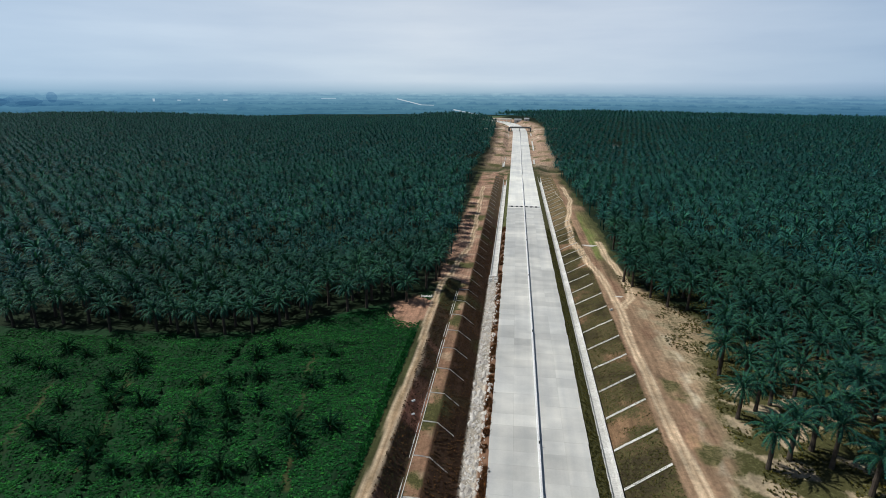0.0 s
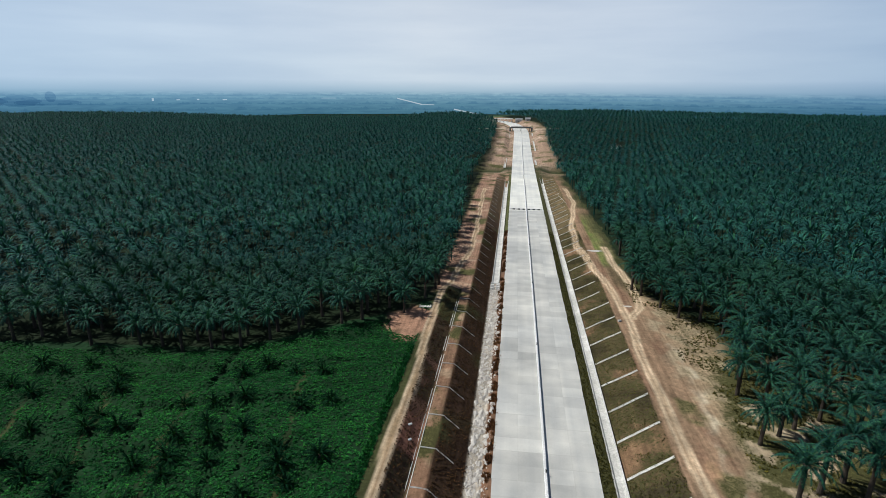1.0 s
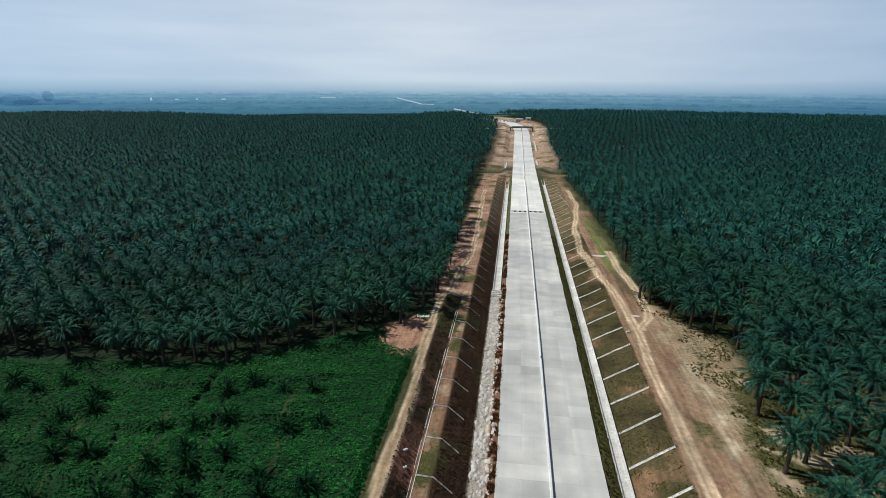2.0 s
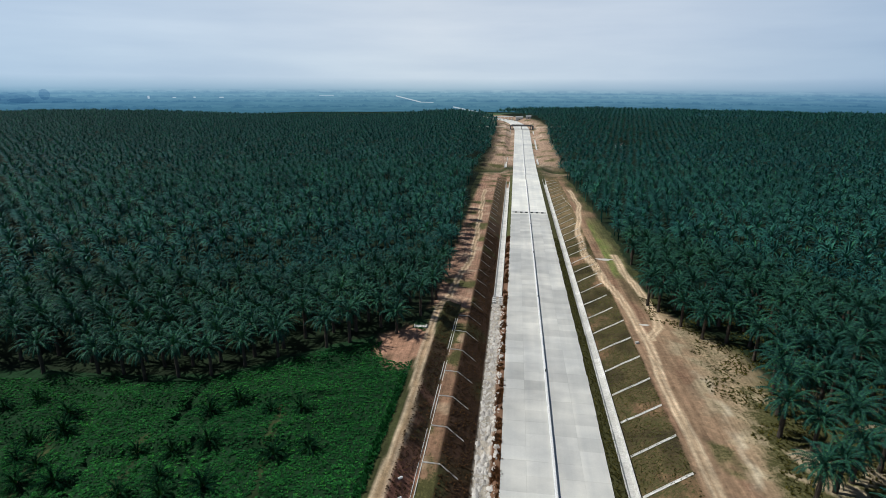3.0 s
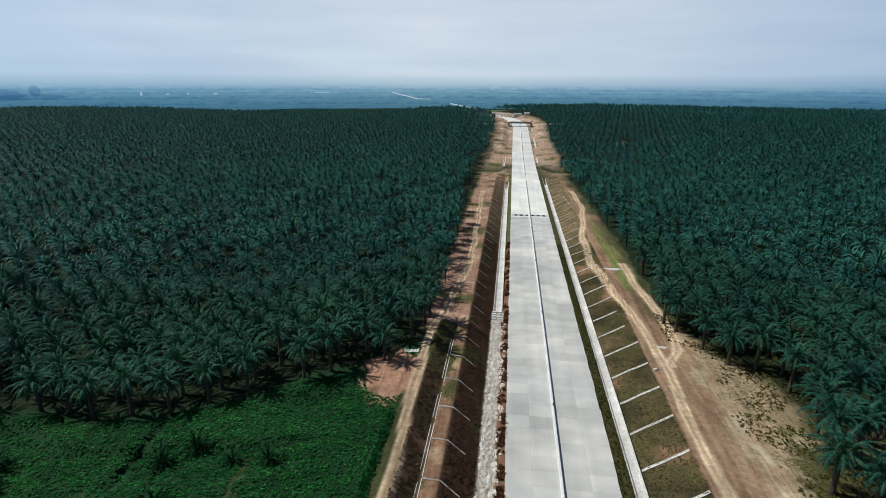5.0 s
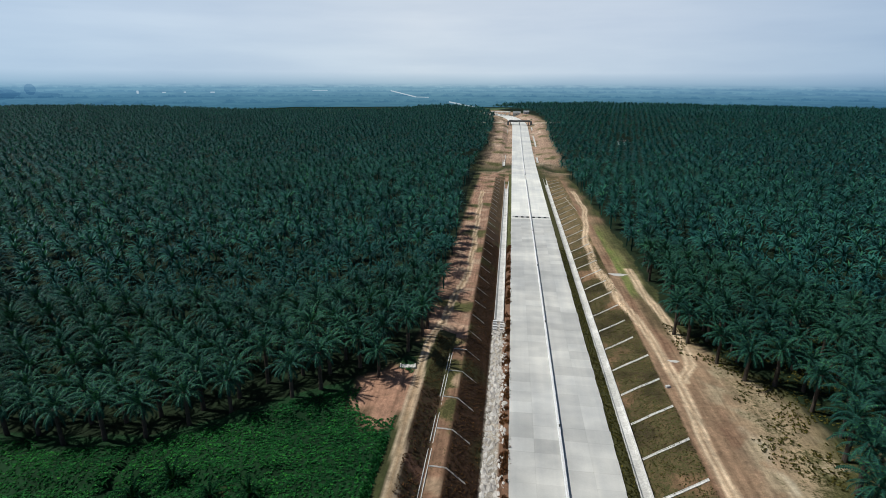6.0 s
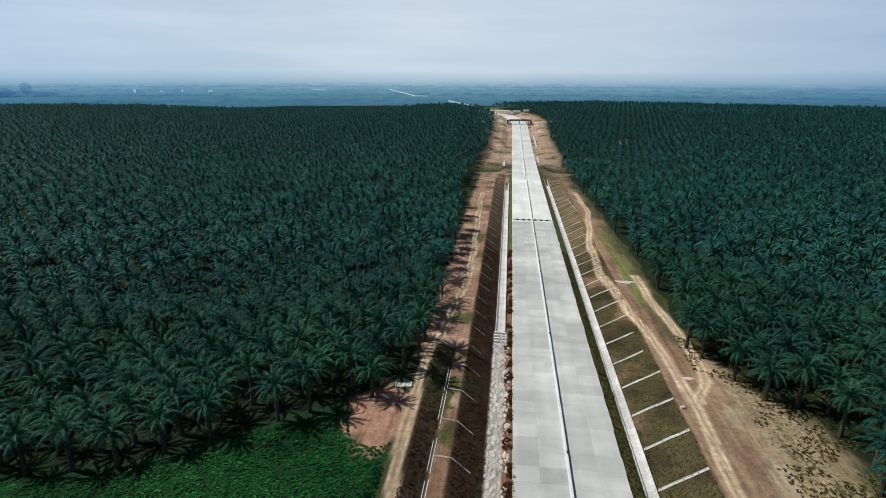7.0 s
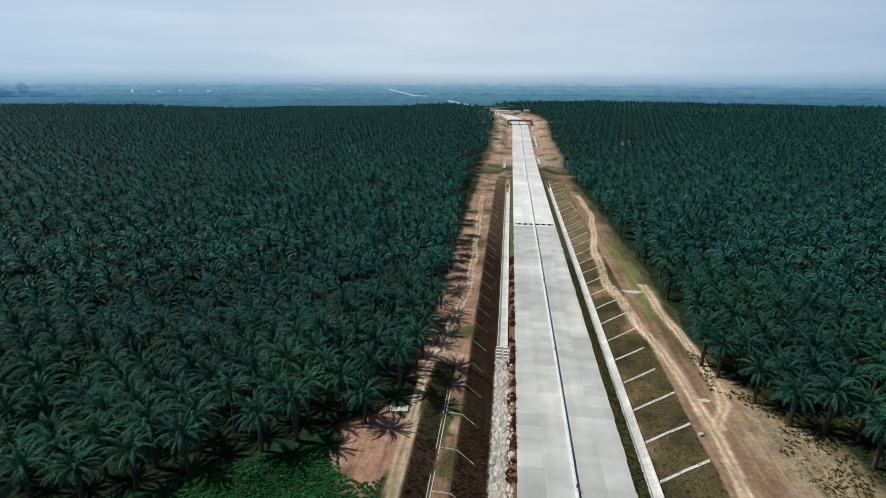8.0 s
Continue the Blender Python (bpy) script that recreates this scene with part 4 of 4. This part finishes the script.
def with_trunk(VT, h):
    V, T = VT
    k = len(V)
    tv = [(0.35 * math.cos(a), 0.35 * math.sin(a), z) for z in (-0.5, h) for a in (0, 2.1, 4.2)]
    tt = [(k + i, k + (i + 1) % 3, k + 3 + i) for i in range(3)] + [(k + (i + 1) % 3, k + 3 + (i + 1) % 3, k + 3 + i) for i in range(3)]
    return np.concatenate([V, tv]), np.concatenate([T, tt])


D = np.hypot(REST[:, 0], REST[:, 1])
MID = [with_trunk(palm_crown(prng, 26, 6.0, 4, 9, 7.8 + 0.5 * k, 0.9), 7.8) for k in range(5)]
MIDFAR = [with_trunk(palm_crown(prng, 36, 6.1, 3, -1, 7.8 + 0.5 * k, 0.7, 0.42), 7.8) for k in range(5)]
FARK = [palm_crown(prng, 15, 6.3, 2, -1, 8.0 + 0.6 * k, 0.0, 0.66) for k in range(5)]
stand("plantation_near", REST[D < 290], MID, HAZED_LEAF, 1)
stand("plantation_middle", REST[(D >= 290) & (D < 560)], MIDFAR, HAZED_LEAF, 2)
stand("plantation_far", REST[D >= 560], FARK, HAZED_LEAF, 3)


# ---- low cover ----
def tufts(name, label, category, xy, mat, blades, size, height, seed, spread=1.0, flat=False):
    """Clumps of short leaves, as one mesh."""
    r = np.random.default_rng(seed)
    m_ = len(xy)
    z = ground_z(xy[:, 0], xy[:, 1])
    a = r.uniform(0, 2 * math.pi, (m_, blades))
    R = size * r.uniform(0.4, 1.0, (m_, blades)) * r.uniform(0.6, 1.4, (m_, 1))
    h = height * r.uniform(0.4, 1.2, (m_, blades)) * r.uniform(0.6, 1.4, (m_, 1))
    cx, cy = xy[:, 0:1] + 0.25 * R * np.cos(a + 1) * spread, xy[:, 1:2] + 0.25 * R * np.sin(a + 1) * spread
    wv = 0.45 * R
    lo, mid_h, hi = (0.55, 0.9, 0.75) if flat else (0.0, 0.35, 1.0)
    A = np.stack([cx - wv * np.sin(a), cy + wv * np.cos(a), z[:, None] + mid_h * h], 2)
    B = np.stack([cx + wv * np.sin(a), cy - wv * np.cos(a), z[:, None] + mid_h * h], 2)
    C = np.stack([cx + R * np.cos(a), cy + R * np.sin(a), z[:, None] + hi * h], 2)
    E_ = np.stack([cx - 0.15 * R * np.cos(a), cy - 0.15 * R * np.sin(a), z[:, None] - 0.05 + lo * h], 2)
    V = np.stack([E_, A, C, B], 2).reshape(-1, 3)
    k = np.arange(m_ * blades) * 4
    T = np.concatenate([np.stack([k, k + 1, k + 2], 1), np.stack([k, k + 2, k + 3], 1)])
    return tagged(new(name, tri_mesh(name, V, T, mat)), label, category, "", "stuff")


def scatter(x0, x1, y0, y1, per, seed):
    r = np.random.default_rng(seed)
    k = int((x1 - x0) * (y1 - y0) * per)
    return np.stack([r.uniform(x0, x1, k), r.uniform(y0, y1, k)], 1)


q = np.concatenate([scatter(-110, -38.6, 74, 196, 3.6, 21), scatter(-185, -110, 74, 155, 2.9, 20)])
q = q[(q[:, 1] < line(q[:, 0], LEFT_FRONT) - 1 + 2 * waves(q[:, 0], q[:, 1], 5)) & (np.hypot((q[:, 0] + 43) * 0.9, (q[:, 1] - 178) * 0.55) > 6.5)]
for xa, ya, xb, yb in PATHS:
    q = q[(np.abs(q[:, 0] - xb - (xa - xb) * (q[:, 1] - yb) / (ya - yb) - 0.9 * waves(q[:, 0], q[:, 1], 3.1, 2)) > 0.5) | (q[:, 1] > ya) | (waves(q[:, 0], q[:, 1], 5, 9) > 0.2)]
tufts("creeper_cover", "bright green leafy creeper covering the field", "ground cover", q, CROP, 3, 0.55, 0.26, 22, flat=True)
q = scatter(-40.4, -38.5, 74, 160, 5.0, 19)
tufts("field_edge_plants", "taller dark green plants along the field edge", "plants", q, CROP, 4, 0.5, 0.6, 18)
q = scatter(18.4, 28.8, 78, 330, 4.0, 23)
q = q[waves(q[:, 0], q[:, 1], 9, 1) + 0.5 * waves(q[:, 0], q[:, 1], 1.6, 1) < 0.4]
tufts("slope_grass", "short olive grass on the cut slope", "grass", q, GRASS, 3, 0.28, 0.13, 24, flat=True)
q = np.concatenate([scatter(-25.4, -18.2, 78, 330, 4.0, 25), scatter(-34.4, -30.2, 78, 214, 3.5, 26)])
tufts("dry_brush", "dark red-brown dry brush on the banks", "brush", q, DRY, 3, 0.34, 0.22, 27, flat=True)
q = scatter(-14.4, -11.95, 78, 330, 11.0, 28)
clump = waves(q[:, 1], q[:, 0] * 0.4, 1.35, 2) + 0.8 * waves(q[:, 1], q[:, 0], 4.7, 5)
q = q[(clump > -0.3) & (q[:, 0] < -12.15 + 0.35 * waves(q[:, 1], q[:, 1] * 2, 1.3, 2)) & (q[:, 0] > -13.7 - 0.9 * waves(q[:, 1], q[:, 0], 3.3, 8))]
tufts("margin_brush", "rusty brown clumps of dry weeds at the slab edge", "brush", q, RUST, 4, 0.5, 0.6, 32)
q = scatter(12.0, 15.1, 78, 330, 4.0, 29)
tufts("verge_grass", "dark green grass on the road verge", "grass", q, GRASS, 4, 0.35, 0.3, 31)
q = scatter(38, 95, 78, 235, 1.3, 33)
q = q[(q[:, 0] > np.minimum(line(q[:, 1], RIGHT_EDGE) - 10, 47) + 5 * waves(q[:, 0], q[:, 1], 6)) & (waves(q[:, 0], q[:, 1], 4, 3) > -0.2)]
tufts("plantation_grass", "patchy green grass under the palms", "grass", q, GRASS, 4, 0.5, 0.35, 34)

# crumbled lining of the ditch before the check blocks
us, ls = np.arange(-18.5, -13.95, 0.2), np.arange(78, 239, 0.22)
grid = []
for yv in ls:
    for xv in us:
        warp = 0.7 * noise.noise(Vector((xv * 0.8, yv * 0.5, 9.0)))
        dist, spots = noise.voronoi(Vector((xv * 0.75 + warp, yv * 0.36 + warp, 0.0)))
        plate = noise.cell(Vector((spots[0].x * 7.3, spots[0].y * 7.3, 1.0)))
        crack = min(1.0, max(0.0, (dist[1] - dist[0] - 0.05) * 7.0))
        gap = max(0.0, noise.noise(Vector((xv * 0.5, yv * 0.16, 5.0))) - 0.2)
        edge_in = min(1.0, (xv + 18.5) / 0.6, (-13.95 - xv) / 0.7 + 0.6 * noise.noise(Vector((yv * 0.5, 2.0, xv))))
        grid.append(-0.42 + edge_in * crack * (0.34 + 0.10 * plate + 0.05 * noise.noise(Vector((xv * 2, yv * 2, 0.0)))) - 0.9 * gap)
UX, UY = np.meshgrid(us, ls)
wob = 0.25 * waves(UY, UX, 2.3, 4)
VZ = ground_z(UX, UY) + 0.18 + np.array(grid).reshape(UX.shape)
k = (np.arange(len(ls) - 1)[:, None] * len(us) + np.arange(len(us) - 1)[None, :]).ravel()
me = tri_mesh("ditch_rubble", np.stack([(UX + wob).ravel(), UY.ravel(), VZ.ravel()], 1), np.stack([k, k + 1, k + len(us) + 1, k + len(us)], 1), STONE)
tagged(new("ditch_rubble", me), "crumbled grey mortar lining of an unfinished ditch", "ditch lining", "", "stuff")
# loose broken stone on it
q = scatter(-18.1, -13.1, 78, 238, 1.9, 35)
r = np.random.default_rng(36)
base = np.array([(1, 0, 0), (0.3, 0.95, 0.05), (-0.8, 0.6, 0), (-0.85, -0.5, 0.05), (0.2, -1, 0), (0.1, 0.1, 0.7)])
faces = np.array([(0, 1, 5), (1, 2, 5), (2, 3, 5), (3, 4, 5), (4, 0, 5)])
sz = 0.10 + 0.85 * r.random(len(q)) ** 4
zz = ground_z(q[:, 0], q[:, 1]) + 0.12
an = r.uniform(0, 6.28, len(q))
V = np.stack([q[:, 0:1] + sz[:, None] * (base[:, 0] * np.cos(an)[:, None] - base[:, 1] * np.sin(an)[:, None]),
              q[:, 1:2] + 1.4 * sz[:, None] * (base[:, 0] * np.sin(an)[:, None] + base[:, 1] * np.cos(an)[:, None]),
              zz[:, None] - 0.05 + sz[:, None] * base[:, 2] * r.uniform(0.4, 1.1, (len(q), 1))], 2).reshape(-1, 3)
T = (faces[None] + (np.arange(len(q)) * 6)[:, None, None]).reshape(-1, 3)
tagged(new("rubble", tri_mesh("rubble", V, T, STONE)), "grey broken stone and mortar along the ditch", "rubble", "", "stuff")

# ---- concrete slabs of the near road ----
edge_rng = random.Random(4)
for i, y in SLABS:
    s = part("slab", slab_meshes[i], road)
    dz = float(road_z(y + 5) - road_z(y))
    tilt = math.degrees(math.atan2(dz, 5.0))
    k, inner = 1.0, 0.0
    if i in (0, 3):
        k, inner = 1 + 0.035 * edge_rng.random() ** 2, -6.3 if i == 0 else 6.3
    s.matrix_basis = pose(inner * (1 - k), y, float(road_z(y)) + 0.006 * math.sin(y * 1.7 + i), tilt, 0, 0) @ Matrix.Diagonal((k, 1, 1, 1))
